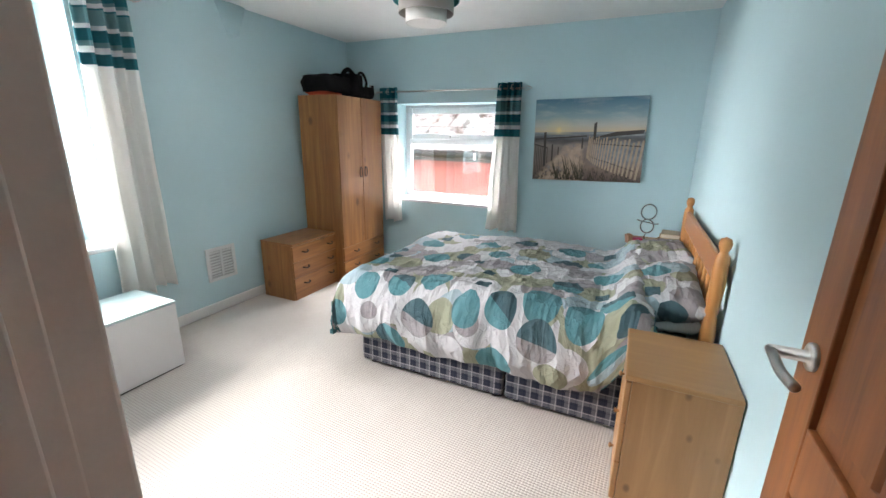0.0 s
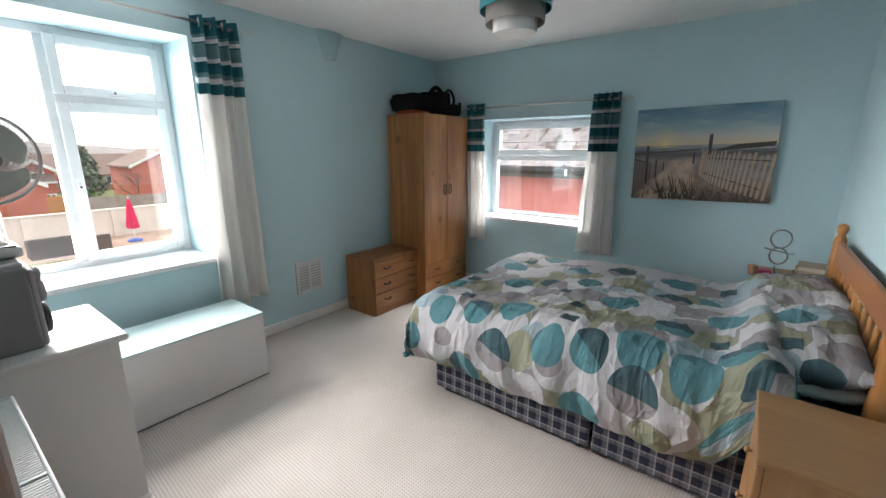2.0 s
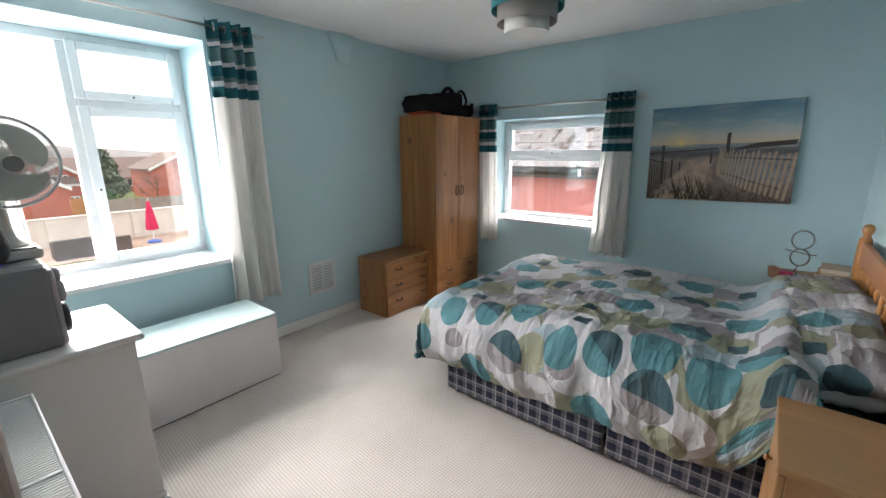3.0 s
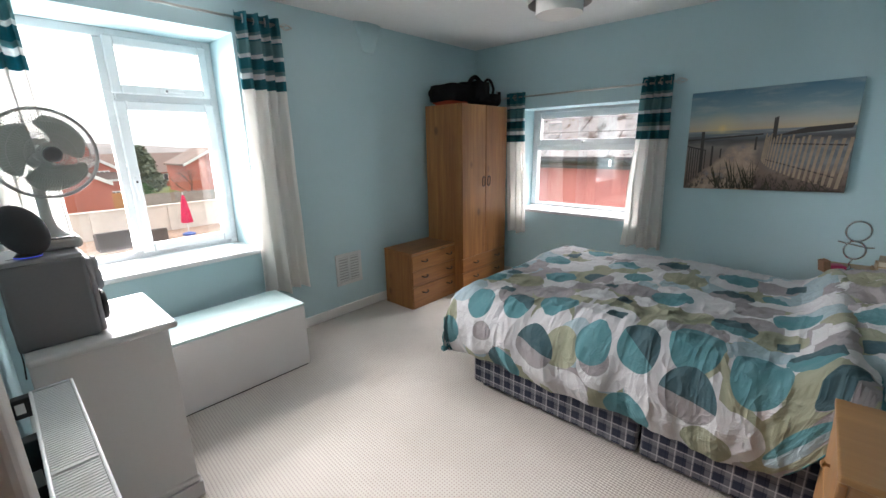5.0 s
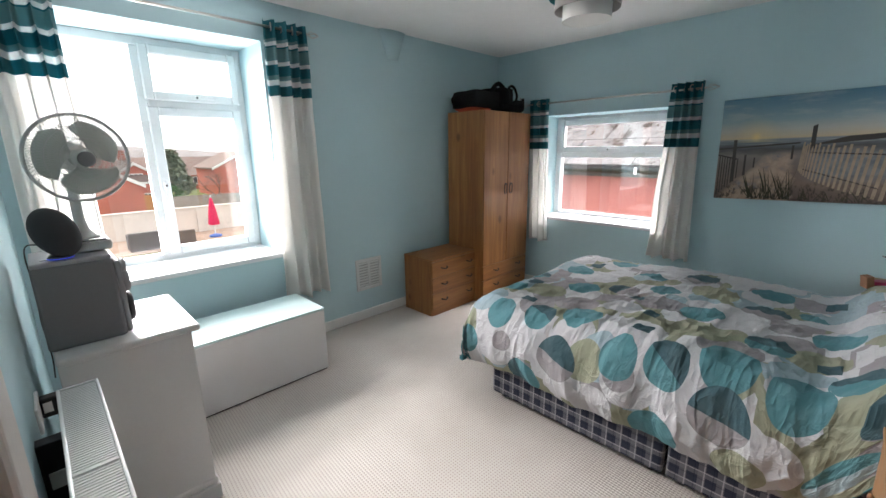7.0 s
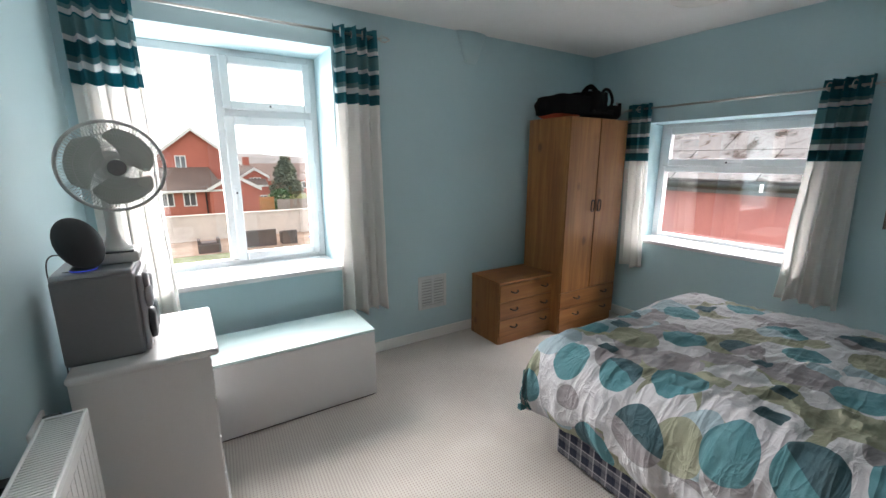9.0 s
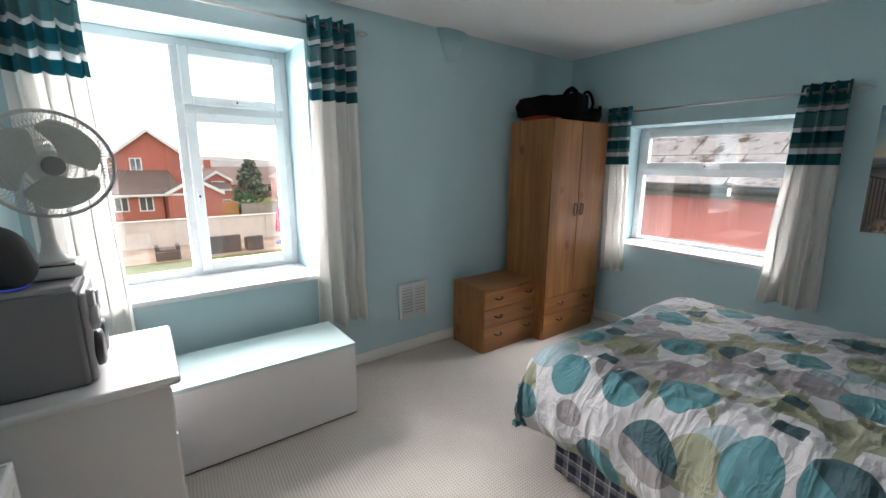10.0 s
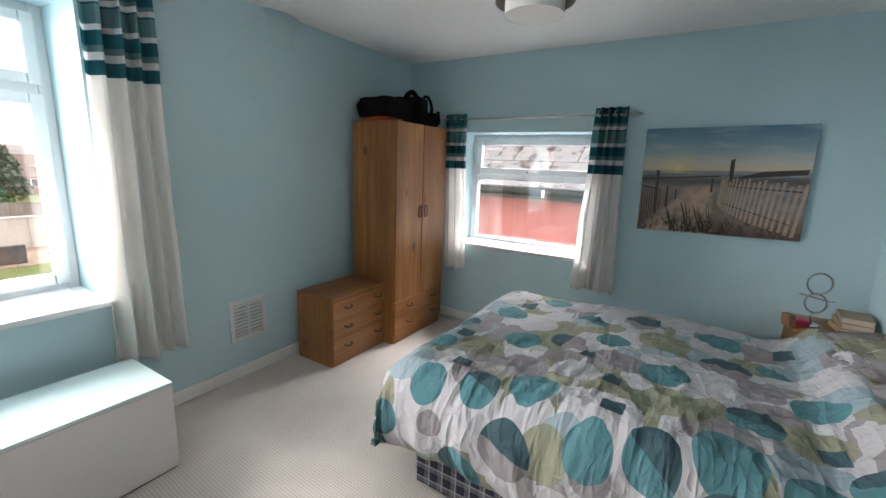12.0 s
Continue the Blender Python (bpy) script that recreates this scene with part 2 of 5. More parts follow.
structure("wall_north", bm, M_WALL, "pale blue painted plaster wall behind the bed side", "wall")

structure("wall_east", box(XR, XR + 0.2, YS - TS, YN, 0, ZC), M_WALL, "pale blue painted plaster wall behind the headboard", "wall")

bm = bmesh.new()
dx0, dx1, dh = DOORWAY
add_box(bm, XL, dx0 - 0.03, YS - TS, YS, 0, ZC)
add_box(bm, dx1 + 0.03, XR, YS - TS, YS, 0, ZC)
add_box(bm, dx0 - 0.03, dx1 + 0.03, YS - TS, YS, dh + 0.03, ZC)
structure("wall_south", bm, M_WALL, "pale blue painted plaster wall with the doorway", "wall")

# the landing behind the doorway, closed round
bm = bmesh.new()
add_box(bm, -1.4, -1.3, -1.25, YS - TS, 0, ZC)
add_box(bm, 1.3, 1.4, -1.25, YS - TS, 0, ZC)
add_box(bm, -1.4, 1.4, -1.35, -1.25, 0, ZC)
add_box(bm, XR + 0.2, 1.3, YS - TS - 0.05, YS - TS, 0, ZC)
structure("wall_landing", bm, M_LINING, "plain painted landing walls outside the doorway", "wall")
structure("floor_landing", box(-1.4, 1.4, -1.35, YS - 0.125, -0.12, -0.002), M_CARPET, "cream carpet on the landing", "floor")
structure("ceiling_landing", box(-1.4, 1.4, -1.35, YS - TS - 0.002, ZC, ZC + 0.1), M_CEIL, "plain white landing ceiling", "ceiling")


def skirting(name, x0, x1, y0, y1):
    bm = box(x0, x1, y0, y1, 0, 0.085, 0.006, 2)
    structure(name, bm, M_WHITE, "white gloss painted skirting board", "baseboard")


skirting("baseboard_west", XL, XL + 0.018, YS, YN)
skirting("baseboard_north", XL + 0.02, XR, YN - 0.018, YN)
skirting("baseboard_east", XR - 0.018, XR, YS, YN - 0.02)
skirting("baseboard_south", XL + 0.02, dx0 - 0.08, YS, YS + 0.018)

# boxed plaster boss where wall meets ceiling
b = bmesh.new()
bmesh.ops.create_cone(b, cap_ends=True, segments=24, radius1=0.055, radius2=0.14, depth=0.22)
bmesh.ops.transform(b, matrix=pose(XL + 0.0, 2.89, ZC - 0.11) @ Matrix.Diagonal((0.35, 1, 1, 1)), verts=b.verts)
structure("trim_boss", b, M_WALL, "tapered plaster boss painted blue under the ceiling", "trim", True)

# door lining and architraves
bm = bmesh.new()
for xa, xb in ((dx0 - 0.03, dx0), (dx1, dx1 + 0.03)):
    add_box(bm, xa, xb, YS - TS - 0.004, YS + 0.035, 0, dh + 0.03, 0.003)
add_box(bm, dx0, dx1, YS - TS - 0.004, YS + 0.035, dh, dh + 0.03, 0.003)
add_box(bm, dx0, dx0 + 0.012, YS - 0.05, YS + 0.01, 0, dh, 0.003)
add_box(bm, dx1 - 0.012, dx1, YS - 0.05, YS + 0.01, 0, dh, 0.003)
structure("trim_door_lining", bm, M_LINING, "painted timber door lining with a stop bead", "trim")
bm = bmesh.new()
AF = 0.477
add_box(bm, dx0 - 0.075, dx0 - 0.004, YS + 0.001, AF, 0, dh + 0.08, 0.006, 3)
add_box(bm, dx1 + 0.034, dx1 + 0.075, YS + 0.001, AF, 0, dh + 0.08, 0.006, 3)
add_box(bm, dx0 - 0.004, dx1 + 0.034, YS + 0.036, AF, dh + 0.006, dh + 0.08, 0.006, 3)
structure("trim_architrave", bm, M_LINING, "painted timber architrave round the doorway", "trim")


# ---- windows: local x along the opening, y outwards, z up ----
def pane(parent, x0, x1, z0, z1, y):
    ob = part("pane", box(x0, x1, y - 0.002, y + 0.002, z0, z1), M_GLASS, parent)
    ob.visible_shadow = False
    return ob


def ring_frame(bm, x0, x1, z0, z1, y0, y1, w, bevel=0.006):
    add_box(bm, x0, x0 + w, y0, y1, z0, z1, bevel)
    add_box(bm, x1 - w, x1, y0, y1, z0, z1, bevel)
    add_box(bm, x0 + w, x1 - w, y0 + 0.001, y1 - 0.001, z0, z0 + w, bevel)
    add_box(bm, x0 + w, x1 - w, y0 + 0.001, y1 - 0.001, z1 - w, z1, bevel)


def window_handle(parent, x, y, z, along_x):
    bm = bmesh.new()
    if along_x:
        add_box(bm, x - 0.03, x + 0.03, y - 0.018, y, z - 0.012, z + 0.012, 0.005)
        add_box(bm, x - 0.01, x + 0.11, y - 0.034, y - 0.02, z - 0.009, z + 0.007, 0.005)
    else:
        add_box(bm, x - 0.012, x + 0.012, y - 0.018, y, z - 0.03, z + 0.03, 0.005)
        add_box(bm, x - 0.008, x + 0.008, y - 0.034, y - 0.02, z - 0.12, z + 0.012, 0.005)
    h = part("handle", bm, M_UPVC, parent, "white window handle with a dark lock button")
    part("lock_button", box(x - 0.006, x + 0.006, y - 0.04, y - 0.034, z - 0.008, z + 0.006, 0.002), M_BLACKP, h)


# big window in the west wall
m = Matrix(((0, -1, 0, XL - 0.40), (1, 0, 0, 0), (0, 0, 1, 0), (0, 0, 0, 1)))
w1 = thing("window_1", m, "white plastic casement window with a top light", "window", kind="structure")
y0, y1, z0, z1 = BW
mull = 1.12
bm = bmesh.new()
ring_frame(bm, y0, y1, z0, z1, 0, 0.07, 0.055)
add_box(bm, mull - 0.03, mull + 0.03, 0.002, 0.068, z0 + 0.055, z1 - 0.055, 0.006)
add_box(bm, mull + 0.03, y1 - 0.055, 0.003, 0.067, 1.765, 1.845, 0.006)
part("window_frame", bm, M_UPVC, w1)
bm = bmesh.new()
ring_frame(bm, mull + 0.015, y1 - 0.04, z0 + 0.04, 1.785, -0.018, 0.04, 0.062, 0.008)
case = part("casement", bm, M_UPVC, w1)
bm = bmesh.new()
ring_frame(bm, mull + 0.015, y1 - 0.04, 1.828, z1 - 0.04, -0.018, 0.04, 0.055, 0.008)
top = part("top_light", bm, M_UPVC, w1)
pane(w1, y0 + 0.05, mull - 0.03, z0 + 0.05, z1 - 0.05, 0.04)
pane(case, mull + 0.07, y1 - 0.09, z0 + 0.09, 1.735, 0.02)
pane(top, mull + 0.06, y1 - 0.09, 1.87, z1 - 0.085, 0.02)
window_handle(case, mull + 0.045, -0.018, 1.27, False)
window_handle(top, 1.43, -0.018, 1.855, True)
part("window_sill", box(y0 - 0.002, y1 + 0.0, -0.43, 0.0, z0 - 0.02, z0 + 0.014, 0.008, 3), M_UPVC, w1, "white painted deep window sill")

# small window in the north wall
m = pose(0, YN + 0.30, 0)
w2 = thing("window_2", m, "white plastic window with a hinged top light", "window", kind="structure")
x0, x1, z0, z1 = SW
bm = bmesh.new()
ring_frame(bm, x0, x1, z0, z1, 0, 0.07, 0.06)
add_box(bm, x0 + 0.06, x1 - 0.06, 0.003, 0.067, 1.388, 1.45, 0.006)
part("window_frame", bm, M_UPVC, w2)
bm = bmesh.new()
ring_frame(bm, x0 + 0.035, x1 - 0.035, 1.44, z1 - 0.03, -0.018, 0.04, 0.062, 0.008)
top = part("top_light", bm, M_UPVC, w2)
pane(top, x0 + 0.08, x1 - 0.08, 1.49, z1 - 0.08, 0.02)
pane(w2, x0 + 0.045, x1 - 0.045, z0 + 0.045, 1.395, 0.04)
window_handle(top, -1.86, -0.018, 1.472, True)
part("window_sill", box(x0 - 0.0, x1 + 0.0, -0.32, 0.0, z0 - 0.003, z0 + 0.028, 0.008, 3), M_UPVC, w2, "white painted window sill")


# ---- furniture ----
def drawer_handle(parent, x, y, z, w=0.07):
    pts = [(x, y - w / 2, z), (x + 0.018, y - w / 2 + 0.008, z - 0.004), (x + 0.022, y, z - 0.012), (x + 0.018, y + w / 2 - 0.008, z - 0.004), (x, y + w / 2, z)]
    return part("handle", tube(pts, 0.006, 8, smooth_steps=4), M_BRONZE, parent, "dark bronze bow handle", True)


def chest_of_drawers():
    t = thing("chest_of_drawers", pose(-2.60, 2.893, 0), "low pine-effect chest of three drawers beside the wardrobe", "chest of drawers")
    D, W, H = 0.38, 0.62, 0.535
    bm = bmesh.new()
    add_box(bm, -D, -0.02, 0, 0.016, 0, H - 0.018, 0.001)
    add_box(bm, -D, -0.02, W - 0.016, W, 0, H - 0.018, 0.001)
    add_box(bm, -D, -D + 0.012, 0.016, W - 0.016, 0.06, H - 0.02)
    add_box(bm, -D + 0.012, -0.022, 0.016, W - 0.016, 0.06, 0.075)
    part("carcass", bm, M_PINE, t)
    part("top", box(-D, 0.004, -0.004, W + 0.004, H - 0.018, H, 0.004), M_PINE_Y, t)
    part("plinth", box(-0.03, -0.012, 0.016, W - 0.016, 0, 0.062, 0.001), M_PINE_Y, t)
    dh = (H - 0.018 - 0.07) / 3
    for i in range(3):
        z0 = 0.068 + i * dh
        d = part("drawer", box(-0.019, 0.0, 0.003, W - 0.003, z0, z0 + dh - 0.005, 0.003), M_PINE_Y, t)
        drawer_handle(d, 0, 0.15, z0 + dh * 0.55)
        drawer_handle(d, 0, W - 0.13, z0 + dh * 0.55)


def wardrobe():
    t = thing("wardrobe", pose(-2.495, 3.475, 0), "tall pine-effect double wardrobe with two base drawers", "wardrobe")
    D, W, H = 0.46, 0.73, 1.83
    bm = bmesh.new()
    add_box(bm, -D, -0.02, 0, 0.016, 0, H, 0.001)
    add_box(bm, -D, -0.02, W - 0.016, W, 0, H, 0.001)
    add_box(bm, -D, -D + 0.012, 0.016, W - 0.016, 0.06, H - 0.016)
    add_box(bm, -D, -0.021, 0.016, W - 0.016, H - 0.016, H)
    add_box(bm, -D + 0.012, -0.022, 0.016, W - 0.016, 0.34, 0.356)
    part("carcass", bm, M_PINE, t)
    part("plinth", box(-0.03, -0.012, 0.016, W - 0.016, 0, 0.075, 0.001), M_PINE_Y, t)
    half = W / 2
    for i in range(2):
        d = part("door", box(-0.019, 0.0, 0.002 + i * (half + 0.002), half * (i + 1) - 0.004, 0.375, H - 0.002, 0.003), M_PINE, t)
        y = half - 0.045 if i == 0 else half + 0.04
        bm = tube([(0.01, y - 0.016, 1.07), (0.013, y - 0.016, 1.15), (0.013, y + 0.016, 1.15), (0.01, y + 0.016, 1.07)], 0.0045, 8, True, 3)
        add_box(bm, 0, 0.012, y - 0.005, y + 0.005, 1.145, 1.16, 0.001)
        part("handle", bm, M_BRONZE, d, "dark bronze drop handle", True)
    for i in range(2):
        z0 = 0.082 + i * 0.146
        d = part("drawer", box(-0.019, 0.0, 0.003, W - 0.003, z0, z0 + 0.141, 0.003), M_PINE_Y, t)
        drawer_handle(d, 0, 0.20, z0 + 0.085)
        drawer_handle(d, 0, W - 0.16, z0 + 0.085)


chest_of_drawers()
wardrobe()


def blanket_box():
    t = thing("storage_box", pose(-2.478, 0.713, 0), "long white laminate storage box with a flat lid under the window", "storage box")
    D, W, H = 0.415, 1.055, 0.455
    bm = box(-D, 0, 0, W, 0.012, H - 0.02, 0.002)
    part("body", bm, M_LAMINATE, t)
    part("base_rail", box(-D + 0.01, -0.012, 0.01, W - 0.01, 0, 0.012), M_BLACKP, t)
    part("lid", box(-D, 0.003, -0.003, W + 0.003, H - 0.017, H, 0.003), M_LID, t, "pale aqua laminate lid")


def white_chest():
    t = thing("white_chest", pose(-1.823, 0.884, 0), "white painted chest of drawers with moulded top and plinth", "chest of drawers")
    D, W, H = 0.42, 0.515, 0.822
    part("carcass", box(-W + 0.02, -0.018, -D + 0.002, -0.022, 0.06, H - 0.03, 0.003), M_CHEST, t)
    part("top", box(-W, 0.004, -D, 0.008, H - 0.028, H, 0.012, 4), M_CHEST, t)
    bm = bmesh.new()
    add_box(bm, -W + 0.008, -0.006, -D + 0.002, -0.008, 0, 0.07, 0.004)
    add_box(bm, -W + 0.013, -0.011, -D + 0.002, -0.013, 0.07, 0.105, 0.012, 3)
    part("plinth", bm, M_CHEST, t)
    for i in range(4):
        z0 = 0.115 + i * 0.165
        part("drawer", box(-W + 0.04, -0.04, -0.0235, -0.018, z0, z0 + 0.158, 0.002), M_CHEST, t)


def bedside():
    t = thing("bedside_cabinet", pose(0.122, 1.81, 0), "pale knotty pine bedside cabinet against the wall", "bedside cabinet")
    D, W, H = 0.372, 0.445, 0.635
    bm = box(0.022, D, 0.006, W - 0.006, 0.0, H - 0.022, 0.002)
    part("carcass", bm, M_PALE, t)
    part("top", box(-0.004, D, 0, W, H - 0.022, H, 0.006, 3), M_PALE_X, t)
    for i in range(3):
        z0 = 0.055 + i * 0.184
        d = part("drawer", box(0.0, 0.021, 0.012, W - 0.012, z0, z0 + 0.178, 0.004), M_PALE, t)
        b = lathe([(0.005, 0), (0.005, 0.008), (0.011, 0.012), (0.012, 0.018), (0.006, 0.022)], 16)
        bmesh.ops.transform(b, matrix=pose(0, W / 2, z0 + 0.09, 0, -90), verts=b.verts)
        part("knob", b, M_PALE, d, smooth=True)


blanket_box()
white_chest()
bedside()


# ---- the bed ----
BX0, BX1, BY0, BY1 = -1.53, 0.33, 2.38, 3.74
TEAL, DEEP, GREY, SAGE, WHITE, SKY = (0.048, 0.175, 0.20), (0.015, 0.065, 0.082), (0.235, 0.22, 0.228), (0.225, 0.235, 0.16), (0.45, 0.45, 0.465), (0.25, 0.335, 0.37)
# printed discs on the cloth: a, b, radius, upper colour, lower colour, angle of the split in degrees
DISCS = [
    (-1.45, 2.31, 0.088, TEAL, TEAL, 0), (-1.23, 2.36, 0.09, DEEP, TEAL, 20), (-1.03, 2.43, 0.105, TEAL, TEAL, 0),
    (-1.07, 2.19, 0.115, DEEP, GREY, 14), (-0.78, 2.27, 0.092, TEAL, TEAL, 0), (-0.59, 2.30, 0.095, DEEP, TEAL, 30),
    (-0.39, 2.385, 0.115, TEAL, TEAL, 0), (-1.26, 2.00, 0.11, TEAL, DEEP, 60), (-0.605, 2.00, 0.11, TEAL, TEAL, 0),
    (-1.436, 3.217, 0.10, TEAL, TEAL, 0), (-1.238, 2.87, 0.105, TEAL, TEAL, 0), (-1.0, 3.29, 0.11, TEAL, SKY, 30), (-1.04, 2.98, 0.095, GREY, DEEP, 100),
    (-0.60, 2.85, 0.11, TEAL, TEAL, 0), (-0.37, 3.10, 0.11, DEEP, GREY, 15), (-0.385, 3.42, 0.11, TEAL, TEAL, 0), (-0.30, 2.66, 0.10, DEEP, TEAL, 10),
    (-0.17, 3.19, 0.09, SKY, TEAL, 60), (-0.38, 2.20, 0.115, DEEP, GREY, 10), (-0.17, 2.33, 0.10, TEAL, TEAL, 0), (-0.03, 2.42, 0.085, DEEP, TEAL, 20),
    (-0.035, 2.045, 0.095, SKY, TEAL, 180), (0.05, 2.23, 0.075, DEEP, DEEP, 0), (-0.75, 3.45, 0.10, DEEP, GREY, 20), (-1.58, 2.62, 0.09, TEAL, TEAL, 0),
    (-0.84, 3.08, 0.09, TEAL, TEAL, 0), (-1.62, 2.95, 0.10, DEEP, TEAL, 0), (-1.66, 2.12, 0.10, TEAL, DEEP, 80), (-1.25, 3.55, 0.10, TEAL, TEAL, 0), (-0.10, 2.85, 0.09, TEAL, TEAL, 0), (-1.75, 3.3, 0.10, TEAL, TEAL, 0),
]
PALE = [
    (-1.45, 2.12, 0.13, WHITE), (-1.40, 2.16, 0.06, GREY), (-0.72, 2.19, 0.12, WHITE), (-0.76, 2.21, 0.07, GREY), (-0.88, 2.02, 0.11, WHITE), (-0.24, 2.10, 0.12, WHITE), (-0.30, 2.02, 0.09, SAGE),
    (-0.93, 2.22, 0.09, SAGE), (-0.52, 2.14, 0.10, WHITE), (-1.14, 2.58, 0.12, GREY), (-0.92, 2.66, 0.10, WHITE), (-0.55, 2.60, 0.12, SAGE), (-1.38, 2.68, 0.11, SAGE),
    (-0.82, 2.86, 0.11, GREY), (-0.45, 2.92, 0.10, WHITE), (-1.25, 3.12, 0.11, WHITE), (-0.62, 3.22, 0.12, SAGE), (-0.90, 3.42, 0.10, WHITE), (-0.20, 3.40, 0.10, GREY), (-0.15, 2.62, 0.10, SAGE), (-1.55, 3.45, 0.11, WHITE), (-1.60, 2.40, 0.11, SKY),
]
CHIPS = [(-0.74, 2.44, 0.04, 0.04), (-0.776, 2.655, 0.035, 0.04), (-1.37, 2.47, 0.04, 0.03), (-0.71, 3.49, 0.05, 0.05), (-1.39, 3.38, 0.045, 0.045), (-0.11, 2.57, 0.035, 0.04), (-0.12, 3.44, 0.04, 0.05), (-0.92, 2.86, 0.03, 0.04), (-1.52, 2.78, 0.04, 0.04)]


def print_cloth(name, du, dv, discs=DISCS, pale=PALE, chips=CHIPS):
    """Cotton printed with discs and patches, by the cloth's own coordinates."""
    n = Nodes(name, 0.85, spec=0.2)
    uv = n.node("TexCoord").outputs["UV"]
    mp = n.node("Mapping")
    mp.inputs["Location"].default_value = (du, dv, 0)
    n.link(uv, mp.inputs["Vector"])
    wob = n.node("TexNoise")
    wob.inputs["Scale"].default_value = 5
    n.link(mp.outputs[0], wob.inputs["Vector"])
    off = n.node("VectorMath", op="SCALE")
    n.link(wob.outputs["Color"], off.inputs[0])
    off.inputs["Scale"].default_value = 0.02
    add = n.node("VectorMath", op="ADD")
    n.link(mp.outputs[0], add.inputs[0])
    n.link(off.outputs[0], add.inputs[1])
    vec = add.outputs[0]
    sep = n.node("SeparateXYZ")
    n.link(vec, sep.inputs[0])
    a, b = sep.outputs[0], sep.outputs[1]
    cell = n.voronoi(vec, 6.6, "F1", "CHEBYCHEV", 0.9)
    cs = n.node("SeparateColor")
    n.link(cell.outputs["Color"], cs.inputs[0])
    col = n.ramp(cs.outputs[0], [(0, WHITE), (0.28, GREY), (0.47, SAGE), (0.72, SKY), (0.82, WHITE)], True)

    def disc(col, ca, cb, r, c1, c2, ang):
        da, db = n.math("SUBTRACT", a, ca), n.math("SUBTRACT", b, cb)
        d = n.math("SQRT", n.math("ADD", n.math("MULTIPLY", da, da), n.math("MULTIPLY", db, db)))
        inside = n.math("LESS_THAN", d, r)
        if c1 == c2:
            return n.mix(inside, col, c1)
        s, c = math.sin(radians(ang)), math.cos(radians(ang))
        side = n.math("GREATER_THAN", n.math("ADD", n.math("MULTIPLY", da, s), n.math("MULTIPLY", db, c)), 0.0)
        return n.mix(inside, col, n.mix(side, c2, c1))

    for k, (ca, cb, r, c1, c2, ang) in enumerate(discs):
        c = (WHITE, GREY, SAGE, WHITE, SKY)[k % 5]
        col = disc(col, ca + 0.09 * math.cos(k * 2.4), cb + 0.10 * math.sin(k * 2.4), r * 1.05, c, c, 0)
    for ca, cb, r, c in pale:
        col = disc(col, ca, cb, r, c, c, 0)
    for ca, cb, wa, wb in chips:
        da = n.math("ABSOLUTE", n.math("SUBTRACT", a, ca))
        db = n.math("ABSOLUTE", n.math("SUBTRACT", b, cb))
        col = n.mix(n.math("MULTIPLY", n.math("LESS_THAN", da, wa), n.math("LESS_THAN", db, wb)), col, DEEP)
    for ca, cb, r, c1, c2, ang in discs:
        col = disc(col, ca, cb, r * 0.9, c1, c2, ang)
    weave = n.noise(vec, 420, 2)

    def ridge(sa, sb, rot, scale, k):
        m2 = n.node("Mapping")
        m2.inputs["Scale"].default_value = (sa, sb, 1)
        m2.inputs["Rotation"].default_value = (0, 0, rot)
        n.link(vec, m2.inputs["Vector"])
        r = n.noise(m2.outputs[0], scale, 3, 0.5, 0.8)
        up = n.math("SUBTRACT", 1.0, n.math("MULTIPLY", n.math("ABSOLUTE", n.math("SUBTRACT", r, 0.5)), k))
        up = n.math("MAXIMUM", up, 0.0)
        return n.math("MULTIPLY", up, up)

    creases = n.math("ADD", n.math("ADD", ridge(1.0, 0.22, 0.25, 7, 6.0), ridge(0.7, 0.3, -0.5, 6, 6.0)), n.math("MULTIPLY", ridge(1, 0.6, -0.6, 15, 6.0), 0.6))
    soft = n.noise(vec, 9, 5, 0.6, 1.2)
    n.color(n.mix(0.10, col, n.ramp(soft, [(0.35, (0.25, 0.25, 0.25)), (0.65, (0.5, 0.5, 0.5))])))
    low = n.bump(creases, 0.5, 0.010)
    n.bump(n.math("ADD", n.math("MULTIPLY", soft, 3.0), weave), 0.25, 0.003, low)
    return n.mat


def plaid():
    n = Nodes("navy_plaid_ticking", 0.9, spec=0.15)
    v = n.coords()
    s = n.node("SeparateXYZ")
    n.link(v, s.inputs[0])
    along = n.math("ADD", s.outputs[0], s.outputs[1])

    def stripes(x, period, width, phase):
        return n.math("LESS_THAN", n.math("FRACT", n.math("ADD", n.math("DIVIDE", x, period), phase)), width)

    col = (0.026, 0.03, 0.048)
    for period, width, phase, c, k in ((0.07, 0.42, 0.0, (0.18, 0.18, 0.19), 0.8), (0.07, 0.07, 0.70, (0.45, 0.43, 0.45), 0.9), (0.07, 0.05, 0.2, (0.01, 0.012, 0.03), 0.9)):
        f = stripes(along, period, width, phase)
        g = stripes(s.outputs[2], period, width, phase + 0.3)
        col = n.mix(n.math("MULTIPLY", f, k * 0.6), col, c)
        col = n.mix(n.math("MULTIPLY", g, k * 0.6), col, c)
    n.color(col)
    n.bump(n.noise(v, 260, 3), 0.4, 0.002)
    return n.mat


